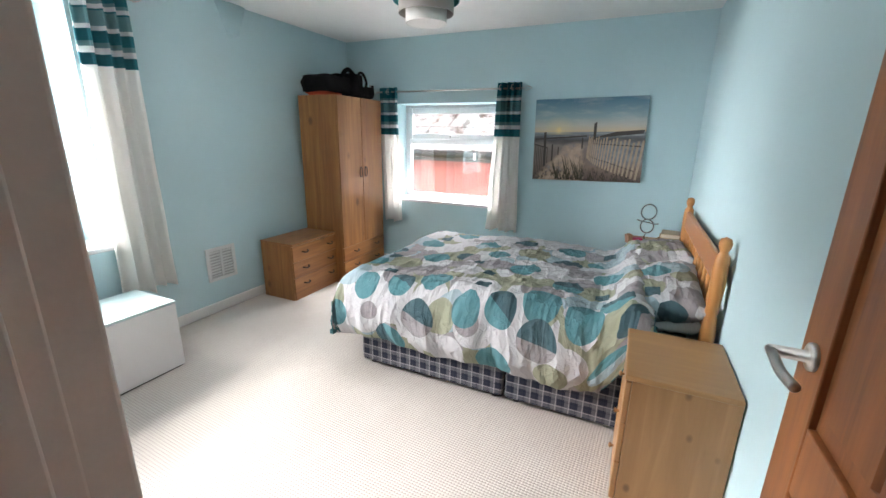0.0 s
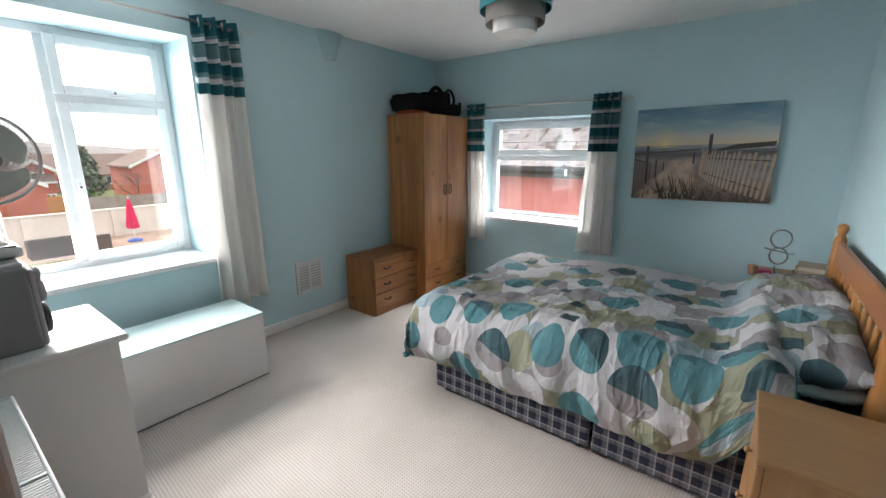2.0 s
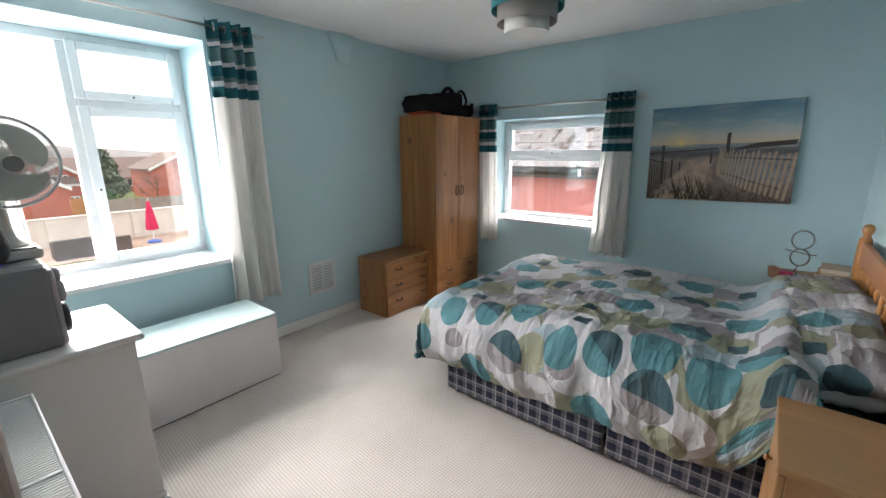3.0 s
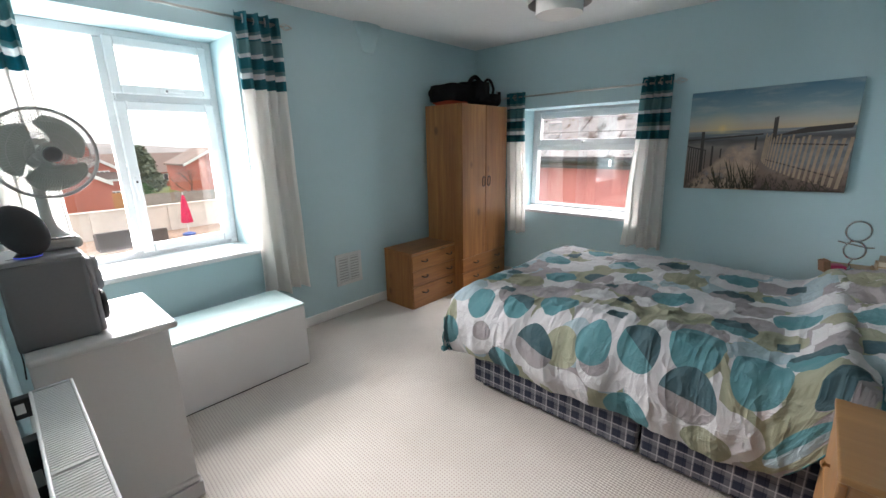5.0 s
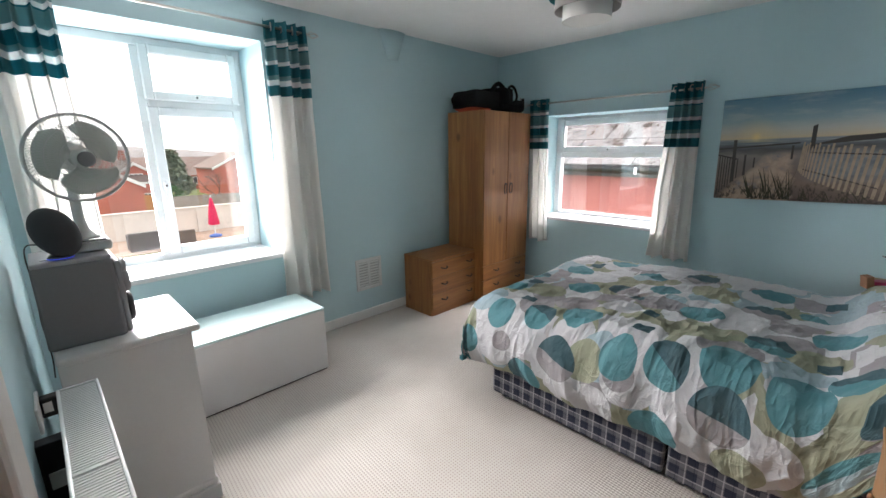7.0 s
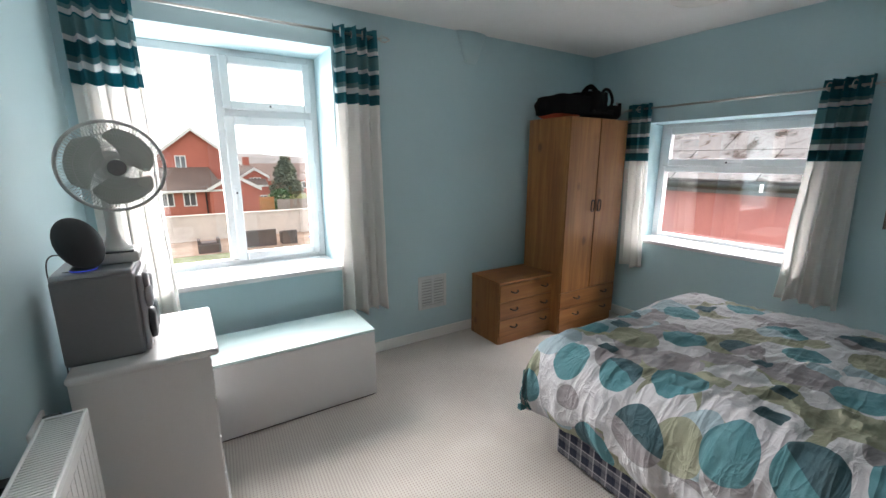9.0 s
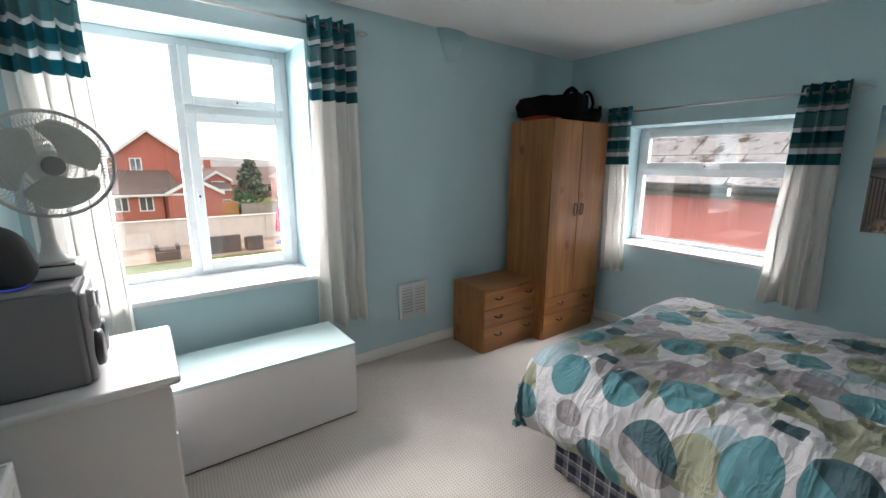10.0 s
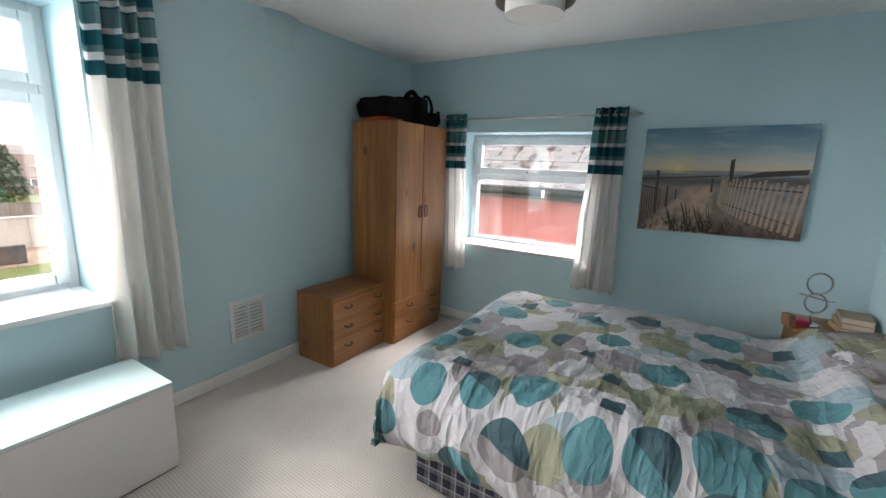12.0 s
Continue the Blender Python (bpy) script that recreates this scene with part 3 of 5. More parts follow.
M_DUVET = print_cloth("printed_duvet_cotton", -0.024, -0.032)
M_PILLOW = print_cloth("printed_pillow_cotton", -1.0, 0.35)
M_PLAID = plaid()
M_LINING_TEAL = plain("teal_duvet_lining", (0.035, 0.13, 0.145), 0.9, amount=0.15, bump=0.3, grain=300)
M_SHEET = plain("teal_sheet", (0.012, 0.055, 0.065), 0.9, amount=0.2, bump=0.3)
M_COTTON = plain("white_cotton", (0.66, 0.67, 0.68), 0.9, amount=0.06, bump=0.4, grain=300)


def smooth_fold(d, edge, r):
    """Flat coordinate d past edge turns down over a rounded edge: horizontal run and drop."""
    o = d - edge
    if o <= -r:
        return d, 0.0
    arc = o + r
    ang = min(arc / r, math.pi / 2)
    run = edge - r + r * math.sin(ang)
    drop = r - r * math.cos(ang)
    rest = arc - r * math.pi / 2
    if rest > 0:
        drop += rest * 0.97
        run += rest * 0.05
    return run, drop


def divan():
    t = thing("divan_bed", pose(0.075, -0.07, 0), "double divan bed in navy plaid ticking with a pine headboard", "bed")
    mid = (BX0 + BX1) / 2 + 0.05
    for a, b in ((BX0, mid - 0.006), (mid + 0.006, BX1)):
        bm = box(a, b, BY0, BY1, 0.03, 0.36, 0.018, 3)
        part("base", bm, M_PLAID, t)
        for x in (a + 0.06, b - 0.06):
            for y in (BY0 + 0.06, BY1 - 0.06):
                foot = lathe([(0.022, 0), (0.025, 0.01), (0.02, 0.035)], 12)
                bmesh.ops.transform(foot, matrix=pose(x, y, 0), verts=foot.verts)
                part("castor", foot, M_BLACKP, t)
    part("mattress", box(BX0 + 0.01, BX1 - 0.01, BY0 + 0.01, BY1 - 0.01, 0.362, 0.56, 0.05, 4), M_SHEET, t, "mattress in a dark teal fitted sheet", True)
    # headboard
    hx = 0.375
    h = part("headboard", box(hx - 0.014, hx + 0.014, BY0 + 0.08, BY1 + 0.04, 0.86, 0.985, 0.01, 3), M_HEAD_Y, t, "turned pine spindle headboard")
    b = box(hx - 0.012, hx + 0.012, BY0 + 0.08, BY1 + 0.04, 0.58, 0.65, 0.008, 2)
    part("rail", b, M_HEAD_Y, h)
    prof = [(0.026, 0), (0.026, 0.50), (0.03, 0.52), (0.024, 0.535), (0.031, 0.56), (0.033, 0.62), (0.026, 0.70), (0.022, 0.72), (0.028, 0.735), (0.027, 0.78), (0.031, 0.84), (0.031, 0.97), (0.028, 0.995), (0.018, 1.01), (0.017, 1.02), (0.024, 1.035), (0.027, 1.055), (0.021, 1.075), (0.004, 1.083)]
    for y in (BY0 + 0.06, BY1 + 0.06):
        b = lathe(prof, 20)
        bmesh.ops.transform(b, matrix=pose(hx, y, 0), verts=b.verts)
        part("post", b, M_HEAD, h, smooth=True)
    sp = [(0.009, 0.64), (0.009, 0.67), (0.014, 0.69), (0.009, 0.705), (0.013, 0.74), (0.015, 0.76), (0.013, 0.78), (0.009, 0.815), (0.014, 0.83), (0.009, 0.845), (0.009, 0.87)]
    for i in range(11):
        b = lathe(sp, 12)
        bmesh.ops.transform(b, matrix=pose(hx, BY0 + 0.17 + i * (BY1 - BY0 - 0.22) / 10, 0), verts=b.verts)
        part("spindle", b, M_HEAD, h, smooth=True)


def duvet():
    na, nb = 190, 210
    a0, a1 = -1.53 - 0.55, 0.15
    b0, b1 = BY0 - 0.48, BY1 + 0.30
    top = 0.63
    bm = bmesh.new()
    uvl = bm.loops.layers.uv.new("cloth")
    grid, flat = [], []
    for i in range(na + 1):
        row, frow = [], []
        for j in range(nb + 1):
            a = a0 + (a1 - a0) * i / na
            b = b0 + (b1 - b0) * j / nb
            # hem: shallower towards the head on the near side
            bb = b
            lift = max(0.0, (a + 0.095) / 0.245)
            if b < BY0 + 0.05:
                bb = BY0 + 0.05 - (BY0 + 0.05 - b) * (1.0 - 0.80 * min(1, lift))
            rx, dx = smooth_fold(-a, 1.53 + 0.125, 0.11)
            x = -rx
            if bb < (BY0 + BY1) / 2:
                ry, dy = smooth_fold(-bb, -(BY0 - 0.055), 0.11)
                y = -ry
            else:
                ry, dy = smooth_fold(bb, BY1 + 0.04, 0.10)
                y = ry
            p = 3.0
            drop = (dx ** p + dy ** p) ** (1 / p)
            drop = min(drop, 0.395)
            z = top - drop
            # soft quilting and creases
            w = noise.noise((a * 2.3, b * 2.6, 0.3)) * 0.017 + noise.noise((a * 6, b * 5, 4.1)) * 0.006
            cr = noise.noise((a * 5 + b * 3.0, b * 12 - a * 6.0, 1.7))
            w += max(0.0, 1 - abs(cr) * 2.2) ** 2 * 0.009
            cr2 = noise.noise((a * 16 - b * 3, b * 4 + a * 3.0, 7.7))
            w += max(0.0, 1 - abs(cr2) * 2.0) ** 2 * 0.007
            cr3 = noise.noise((a * 9 - b * 7, b * 3.5 + a * 6.0, 3.3))
            w += max(0.0, 1 - abs(cr3) * 2.4) ** 2 * 0.008
            # rolled edge at the head
            z += 0.12 * math.exp(-((a - 0.06) / 0.095) ** 2) * (1 if drop < 0.05 else 0.3)
            z += 0.03 * math.exp(-((a + 0.7) / 0.5) ** 2) * (1 if dy < 0.02 else max(0, 1 - dy * 8))
            hang = min(1.0, drop / 0.12)
            fold = 0.5 + 0.5 * math.sin(a * 24 + 3.0 * noise.noise((a * 2.5, b * 0.8, 5)))
            fine = 1 - abs(noise.noise((a * 11 + 0.8 * b, b * 1.6, 8.8))) * 2
            fold2 = 0.5 + 0.5 * math.sin(b * 21 + 2.6 * noise.noise((a * 0.8, b * 3, 5)))
            if dy > 0.02 and bb < 3:
                y -= hang * (0.020 * fold * min(1, dy / 0.3) + 0.012 * fine + w * 0.35)
                z += w * (1 - hang) + 0.014 * math.sin(a * 9 + 1.0) * hang
                y -= 0.045 * math.sin(math.pi * min(1.0, dy / 0.40)) - 0.03 * max(0.0, (dy - 0.31) / 0.1)
            elif dx > 0.02:
                x -= hang * (0.022 * fold2 * min(1, dx / 0.3) + w * 0.6)
                x -= 0.05 * math.sin(math.pi * min(1.0, dx / 0.40)) - 0.035 * max(0.0, (dx - 0.31) / 0.1)
                z += w * (1 - hang)
            else:
                z += w
            row.append(bm.verts.new((x, y, max(z, 0.16))))
            frow.append((a, b))
        grid.append(row)
        flat.append(frow)
    for i in range(na):
        for j in range(nb):
            idx = ((i, j), (i + 1, j), (i + 1, j + 1), (i, j + 1))
            f = bm.faces.new([grid[p][q] for p, q in idx])
            for lp, (p, q) in zip(f.loops, idx):
                lp[uvl].uv = flat[p][q]
    t = thing("duvet", pose(0.075, -0.07, 0), "rumpled duvet printed with teal, grey, sage and white discs", "duvet")
    edge = [grid[i][0].co.copy() for i in range(na, -1, -3)] + [grid[0][j].co.copy() for j in range(0, nb + 1, 3)]
    head = [grid[na][j].co.copy() for j in range(0, nb + 1, 3)]
    ob = part("cover", bm, [M_DUVET, M_LINING_TEAL], t, smooth=True)
    sol = ob.modifiers.new("thick", "SOLIDIFY")
    face_up(ob)
    sol.thickness = 0.018
    sol.offset = -1
    sol.material_offset = 1
    sol.material_offset_rim = 1
    part("hem", tube(edge, 0.003, 5), M_LINING_TEAL, t, "teal lined hem edge", True)
    part("hem", tube(head, 0.003, 5), M_LINING_TEAL, t, "teal lined hem edge", True)


def pillow(x, y, z, w, d, h, rot, seed, label, mat):
    n = 36
    bm = bmesh.new()
    uvl = bm.loops.layers.uv.new("cloth")
    for sgn in (1, -1):
        g = []
        for i in range(n + 1):
            r = []
            for j in range(n + 1):
                u, v = -1 + 2 * i / n, -1 + 2 * j / n
                puff = max(0.0, (1 - abs(u) ** 3.2) * (1 - abs(v) ** 3.2)) ** 0.42
                k = 1 + 0.05 * (abs(u) * abs(v)) ** 2
                dz = sgn * h / 2 * puff + 0.014 * noise.noise((u * 3 + seed, v * 3, sgn)) + 0.010 * (1 - abs(noise.noise((u * 5, v * 8 + seed, 2)))) ** 4 * sgn
                r.append(bm.verts.new((u * w / 2 * k, v * d / 2 * k, dz if puff > 0 else 0.004 * noise.noise((u * 9, v * 9, seed)))))
            g.append(r)
        for i in range(n):
            for j in range(n):
                idx = ((i, j), (i + 1, j), (i + 1, j + 1), (i, j + 1))
                f = bm.faces.new([g[p][q] for p, q in idx])
                for lp, (p, q) in zip(f.loops, idx):
                    lp[uvl].uv = (p / n * w + seed * 0.37, q / n * d + 2.1)
    bmesh.ops.remove_doubles(bm, verts=bm.verts, dist=0.0005)
    ob = link_bm("pillow", bm, mat, True)
    ob.matrix_world = pose(x, y, z, *rot)
    return tagged(ob, label, "pillow", "pillows on the bed")


divan()
duvet()
pillow(0.255, 2.73, 0.60, 0.34, 0.62, 0.13, (0, -6, 2), 1.0, "white cotton pillow lying on the mattress", M_COTTON)
pillow(0.27, 2.72, 0.695, 0.36, 0.68, 0.17, (3, -12, -2), 2.0, "plump pillow printed with teal, grey and sage patches", M_PILLOW)
pillow(0.255, 3.35, 0.60, 0.34, 0.66, 0.15, (0, -6, 0), 3.0, "white cotton pillow lying on the mattress", M_COTTON)
pillow(0.265, 3.37, 0.705, 0.38, 0.66, 0.17, (-2, -12, 3), 4.0, "plump pillow printed with teal, grey and sage patches", M_PILLOW)


# ---- curtains, picture, lamp ----
def curtain_cloth(name, top, band):
    n = Nodes(name, 0.85, spec=0.2)
    v = n.coords()
    s = n.node("SeparateXYZ")
    n.link(v, s.inputs[0])
    h = n.math("DIVIDE", n.math("SUBTRACT", top, s.outputs[2]), band)
    teal, mid, pale, cream = (0.024, 0.18, 0.22), (0.17, 0.33, 0.35), (0.78, 0.80, 0.80), (0.95, 0.94, 0.92)
    stops = [(0, teal), (0.22, mid), (0.26, pale), (0.31, teal), (0.33, mid), (0.50, pale), (0.55, teal), (0.68, mid), (0.74, pale), (0.81, teal), (0.945, cream)]
    col = n.ramp(h, stops, True)
    weave = n.noise(n.coords((1, 1, 0.3)), 260, 3)
    n.color(n.mix(0.04, col, n.ramp(weave, [(0.3, (0.2, 0.2, 0.2)), (0.7, (0.8, 0.8, 0.8))])))
    n.bump(weave, 0.3, 0.001)
    tr = n.node("BsdfTranslucent")
    n.link(col, tr.inputs[0])
    mx = n.node("MixShader")
    mx.inputs[0].default_value = 0.57
    n.link(n.b.outputs[0], mx.inputs[1])
    n.link(tr.outputs[0], mx.inputs[2])
    n.link(mx.outputs[0], n.t.nodes["Material Output"].inputs[0])
    return n.mat


def curtain(m, w_top, w_bot, shift, top, bottom, folds, depth, mat, label, seed):
    """Local x along the rod from the outer edge, y into the room, z up from the floor."""
    t = thing("curtain", m, label, "curtain", "curtains")
    nu, nv = folds * 18, 60
    bm = bmesh.new()
    g = []
    for i in range(nu + 1):
        u = i / nu
        r = []
        for j in range(nv + 1):
            v = j / nv
            w = w_top + (w_bot - w_top) * v ** 1.2
            ph = 2 * math.pi * folds * (u + 0.03 * noise.noise((u * 4, v * 1.4, seed)))
            dep = depth * (0.75 + 0.35 * v) * (0.6 + 0.7 * (noise.noise((u * 6, 0.3, seed)) + 0.5))
            y = dep * (math.sin(ph) + 0.25 * math.sin(2.3 * ph + seed)) + 0.012 * noise.noise((u * 5, v * 3, seed + 3))
            x = w * u + shift * v ** 1.4 + 0.25 * dep * math.cos(ph) + 0.008 * noise.noise((u * 3, v * 4, seed + 9))
            z = top + (bottom - top) * v - 0.012 * v * math.sin(ph * 0.5 + seed)
            r.append(bm.verts.new((x, y, z)))
        g.append(r)
    for i in range(nu):
        for j in range(nv):
            bm.faces.new((g[i][j], g[i + 1][j], g[i + 1][j + 1], g[i][j + 1]))
    c = part("cloth", bm, mat, t, smooth=True)
    sol = c.modifiers.new("thick", "SOLIDIFY")
    sol.thickness = 0.003
    for k in range(folds):
        x = w_top * (k + 0.5) / folds
        ring = tube([(0.024 * math.cos(q * math.pi / 8), 0, 0.024 * math.sin(q * math.pi / 8)) for q in range(16)], 0.004, 6, True)
        bmesh.ops.transform(ring, matrix=pose(x, depth * (1 if k % 2 else -1) * 0.4, top - 0.045, 0, 0, 70 if k % 2 else 110), verts=ring.verts)
        part("eyelet", ring, M_STEEL, t, smooth=True)
    return t


def rod(m, length, label):
    """Local x along the rod."""
    t = thing("curtain_rod", m, label, "curtain rod")
    part("pole", tube([(0, 0, 0), (length, 0, 0)], 0.008, 10), M_STEEL, t, smooth=True)
    for x, s in ((0, -1), (length, 1)):
        for q in range(4):
            a = q * math.pi / 2
            pts = [(x, 0, 0), (x + s * 0.025, 0.02 * math.cos(a), 0.02 * math.sin(a)), (x + s * 0.05, 0.02 * math.cos(a + 0.5), 0.02 * math.sin(a + 0.5)), (x + s * 0.085, 0, 0)]
            part("finial", tube(pts, 0.0025, 5, smooth_steps=4), M_STEEL, t, smooth=True)
    for x in (0.06, length - 0.06):
        part("bracket", tube([(x, 0, -0.004), (x, -0.04, -0.01), (x, -0.085, -0.012)], 0.006, 8), M_STEEL, t, smooth=True)
    return t


M_CURT_W = curtain_cloth("striped_curtain_west", 2.325, 0.497)
M_CURT_N = curtain_cloth("striped_curtain_north", 1.975, 0.52)


def west(y):
    return pose(XL + 0.09, y, 0, 0, 0, -90)


rod(pose(XL + 0.09, 2.065, 2.283, 0, 0, -90), 1.85, "slim steel curtain rod with twisted cage finials over the window")
curtain(west(2.055), 0.295, 0.35, -0.03, 2.325, 0.40, 4, 0.045, M_CURT_W, "cream eyelet curtain with teal bands, drawn open", 1.0)
curtain(west(0.74), 0.28, 0.30, -0.03, 2.325, 0.46, 4, 0.045, M_CURT_W, "cream eyelet curtain with teal bands, drawn open", 2.0)
rod(pose(-0.985, YN - 0.085, 1.922, 0, 0, 180), 1.60, "slim steel curtain rod with twisted cage finials over the window")
curtain(pose(-0.99, YN - 0.085, 0, 0, 0, 180), 0.235, 0.34, -0.04, 1.975, 0.55, 4, 0.038, M_CURT_N, "short cream eyelet curtain with teal bands", 3.0)
curtain(pose(-2.335, YN - 0.085, 0, 0, 0, 180), 0.22, 0.22, -0.045, 1.965, 0.53, 3, 0.034, M_CURT_N, "short cream eyelet curtain with teal bands", 4.0)


def canvas_print():
    x0, x1, z0, z1 = -0.848, 0.109, 1.089, 1.82
    W, H = x1 - x0, z1 - z0
    n = Nodes("printed_canvas", 0.7, spec=0.25)
    v = n.coords((1 / W, 1, 1 / H))
    s = n.node("SeparateXYZ")
    n.link(v, s.inputs[0])
    u, h = s.outputs[0], s.outputs[2]
    wav = n.noise(n.coords((4, 1, 14)), 1.2, 5)
    blot = n.noise(n.coords((7, 1, 9)), 1.5, 6, 0.65)
    hh = n.math("ADD", h, n.math("MULTIPLY", n.math("SUBTRACT", wav, 0.5), n.math("MULTIPLY", n.math("LESS_THAN", h, 0.55), 0.14)))
    col = n.ramp(hh, [(0.0, (0.12, 0.09, 0.08)), (0.16, (0.25, 0.18, 0.15)), (0.34, (0.23, 0.19, 0.175)), (0.44, (0.27, 0.235, 0.22)), (0.50, (0.11, 0.105, 0.11)), (0.545, (0.16, 0.175, 0.19)), (0.595, (0.24, 0.27, 0.30)), (0.605, (0.62, 0.50, 0.33)), (0.68, (0.52, 0.50, 0.43)), (0.78, (0.27, 0.37, 0.41)), (1.0, (0.085, 0.20, 0.28))])
    cloud = n.noise(n.coords((2.2, 1, 9), rot=(0, 0.42, 0)), 1.5, 7, 0.6)
    skyk = n.math("MULTIPLY", n.math("GREATER_THAN", h, 0.62), n.ramp(cloud, [(0.48, (0, 0, 0)), (0.72, (0.6, 0.6, 0.6))]))
    col = n.mix(skyk, col, (0.50, 0.52, 0.50))
    surf = n.ramp(n.noise(n.coords((3, 1, 60)), 1.4, 3), [(0.52, (0, 0, 0)), (0.62, (0.6, 0.6, 0.6))])
    sea = n.math("MULTIPLY", n.math("GREATER_THAN", h, 0.545), n.math("LESS_THAN", h, 0.60))
    col = n.mix(n.math("MULTIPLY", sea, surf), col, (0.45, 0.44, 0.42))
    du = n.math("MULTIPLY", n.math("SUBTRACT", u, 0.235), 1.35)
    dv = n.math("SUBTRACT", h, 0.622)
    d = n.math("SQRT", n.math("ADD", n.math("MULTIPLY", du, du), n.math("MULTIPLY", dv, dv)))
    glow = n.ramp(d, [(0.0, (1, 1, 1)), (0.016, (0.8, 0.8, 0.8)), (0.05, (0.35, 0.35, 0.35)), (0.2, (0, 0, 0))])
    col = n.mix(n.math("MULTIPLY", glow, n.math("GREATER_THAN", h, 0.57)), col, (0.85, 0.66, 0.30))
    # pale path between the fences, soft at its edges and blue in the dips
    away = n.math("ABSOLUTE", n.math("SUBTRACT", u, n.math("MULTIPLY_ADD", h, 0.32, 0.25)))
    reach = n.math("ADD", n.math("MULTIPLY_ADD", h, -0.36, 0.25), n.math("MULTIPLY", n.math("SUBTRACT", wav, 0.5), 0.12))
    sand = n.math("MULTIPLY", n.ramp(n.math("SUBTRACT", reach, away), [(0.0, (0, 0, 0)), (0.045, (1, 1, 1))]), n.ramp(h, [(0.43, (1, 1, 1)), (0.48, (0, 0, 0))]))
    col = n.mix(n.math("MULTIPLY", sand, 0.85), col, n.ramp(blot, [(0.34, (0.27, 0.25, 0.26)), (0.5, (0.50, 0.36, 0.27)), (0.66, (0.62, 0.47, 0.36))]))
    far = n.math("MULTIPLY", n.ramp(u, [(0.52, (0, 0, 0)), (0.62, (1, 1, 1))]), n.math("MULTIPLY", n.ramp(h, [(0.16, (0, 0, 0)), (0.26, (1, 1, 1))]), n.ramp(h, [(0.44, (1, 1, 1)), (0.50, (0, 0, 0))])))
    col = n.mix(n.math("MULTIPLY", far, 0.8), col, n.ramp(blot, [(0.38, (0.15, 0.18, 0.21)), (0.55, (0.27, 0.29, 0.30)), (0.68, (0.40, 0.33, 0.27))]))
    scrub = n.math("MULTIPLY", n.ramp(h, [(0.10, (1, 1, 1)), (0.22, (0, 0, 0))]), n.ramp(n.noise(n.coords((16, 1, 9)), 2.2, 5, 0.7), [(0.5, (0, 0, 0)), (0.58, (0.8, 0.8, 0.8))]))
    col = n.mix(scrub, col, (0.05, 0.045, 0.035))
    n.color(col)
    n.bump(n.noise(n.coords(), 700, 2), 0.2, 0.001)
    t = thing("canvas_picture", pose(x0, YN - 0.012, z0, 0, -1.2, 0), "unframed canvas print of a beach path at sunset", "picture")
    part("canvas", box(0, W, -0.028, 0.008, 0, H, 0.003), n.mat, t)
    dark = plain("print_dark_timber", (0.06, 0.05, 0.045), 0.7)
    lit = plain("print_lit_timber", (0.42, 0.31, 0.225), 0.7, amount=0.3, grain=30)
    grass = plain("print_grass", (0.05, 0.045, 0.025), 0.7)

    def quad(name, mat, pts):
        bm = bmesh.new()
        bm.faces.new([bm.verts.new((u * W, -0.029, h * H)) for u, h in pts])
        part(name, bm, mat, t)

    for i in range(8):
        u = 0.012 + i * 0.017
        quad("printed_post", dark, [(u, 0.04 + i * 0.024), (u + 0.007, 0.045 + i * 0.024), (u + 0.007, 0.44 - i * 0.004), (u, 0.44 - i * 0.004)])
    quad("printed_post", dark, [(0.098, 0.17), (0.122, 0.18), (0.118, 0.60), (0.096, 0.60)])
    quad("printed_post", dark, [(0.175, 0.24), (0.19, 0.25), (0.188, 0.45), (0.175, 0.45)])
    quad("printed_post", dark, [(0.235, 0.32), (0.245, 0.32), (0.245, 0.42), (0.235, 0.42)])
    quad("printed_post", dark, [(0.0, 0.445), (0.13, 0.40), (0.13, 0.415), (0.0, 0.46)])
    quad("printed_post", dark, [(0.0, 0.505), (0.5, 0.545), (0.5, 0.56), (0.0, 0.52)])
    quad("printed_post", dark, [(0.555, 0.50), (0.58, 0.50), (0.58, 0.715), (0.555, 0.70)])
    quad("printed_post", dark, [(0.455, 0.40), (0.468, 0.40), (0.468, 0.53), (0.455, 0.53)])
    quad("printed_post", dark, [(0.55, 0.525), (0.98, 0.575), (0.99, 0.62), (0.75, 0.60)])
    quad("printed_post", dark, [(0.56, 0.455), (0.97, 0.42), (0.97, 0.435), (0.56, 0.465)])
    quad("printed_post", dark, [(0.53, 0.30), (0.93, 0.13), (0.93, 0.142), (0.53, 0.31)])
    for i in range(20):
        k = (i / 19) ** 1.7
        u = 0.505 + 0.465 * k
        w = 0.008 + 0.013 * k
        lo, hi = 0.30 - 0.27 * k ** 0.6, 0.54 - 0.06 * k + 0.02 * math.sin(i * 2.1)
        quad("printed_picket", lit, [(u - 0.03 * k, lo), (u + w - 0.03 * k, lo), (u + w + 0.012, hi), (u + 0.012, hi)])
    rnd = random.Random(4)
    for i in range(90):
        u = (0.22 + rnd.random() * 0.26) if i % 3 else (0.5 + rnd.random() * 0.4)
        lean = (rnd.random() - 0.55) * 0.16
        hh_ = (0.10 + rnd.random() * 0.24) if i % 3 else (0.05 + rnd.random() * 0.12)
        quad("printed_blade", grass, [(u, 0.012), (u + 0.006, 0.012), (u + lean * 0.5 + 0.004, hh_ * 0.6), (u + lean, hh_)])


canvas_print()


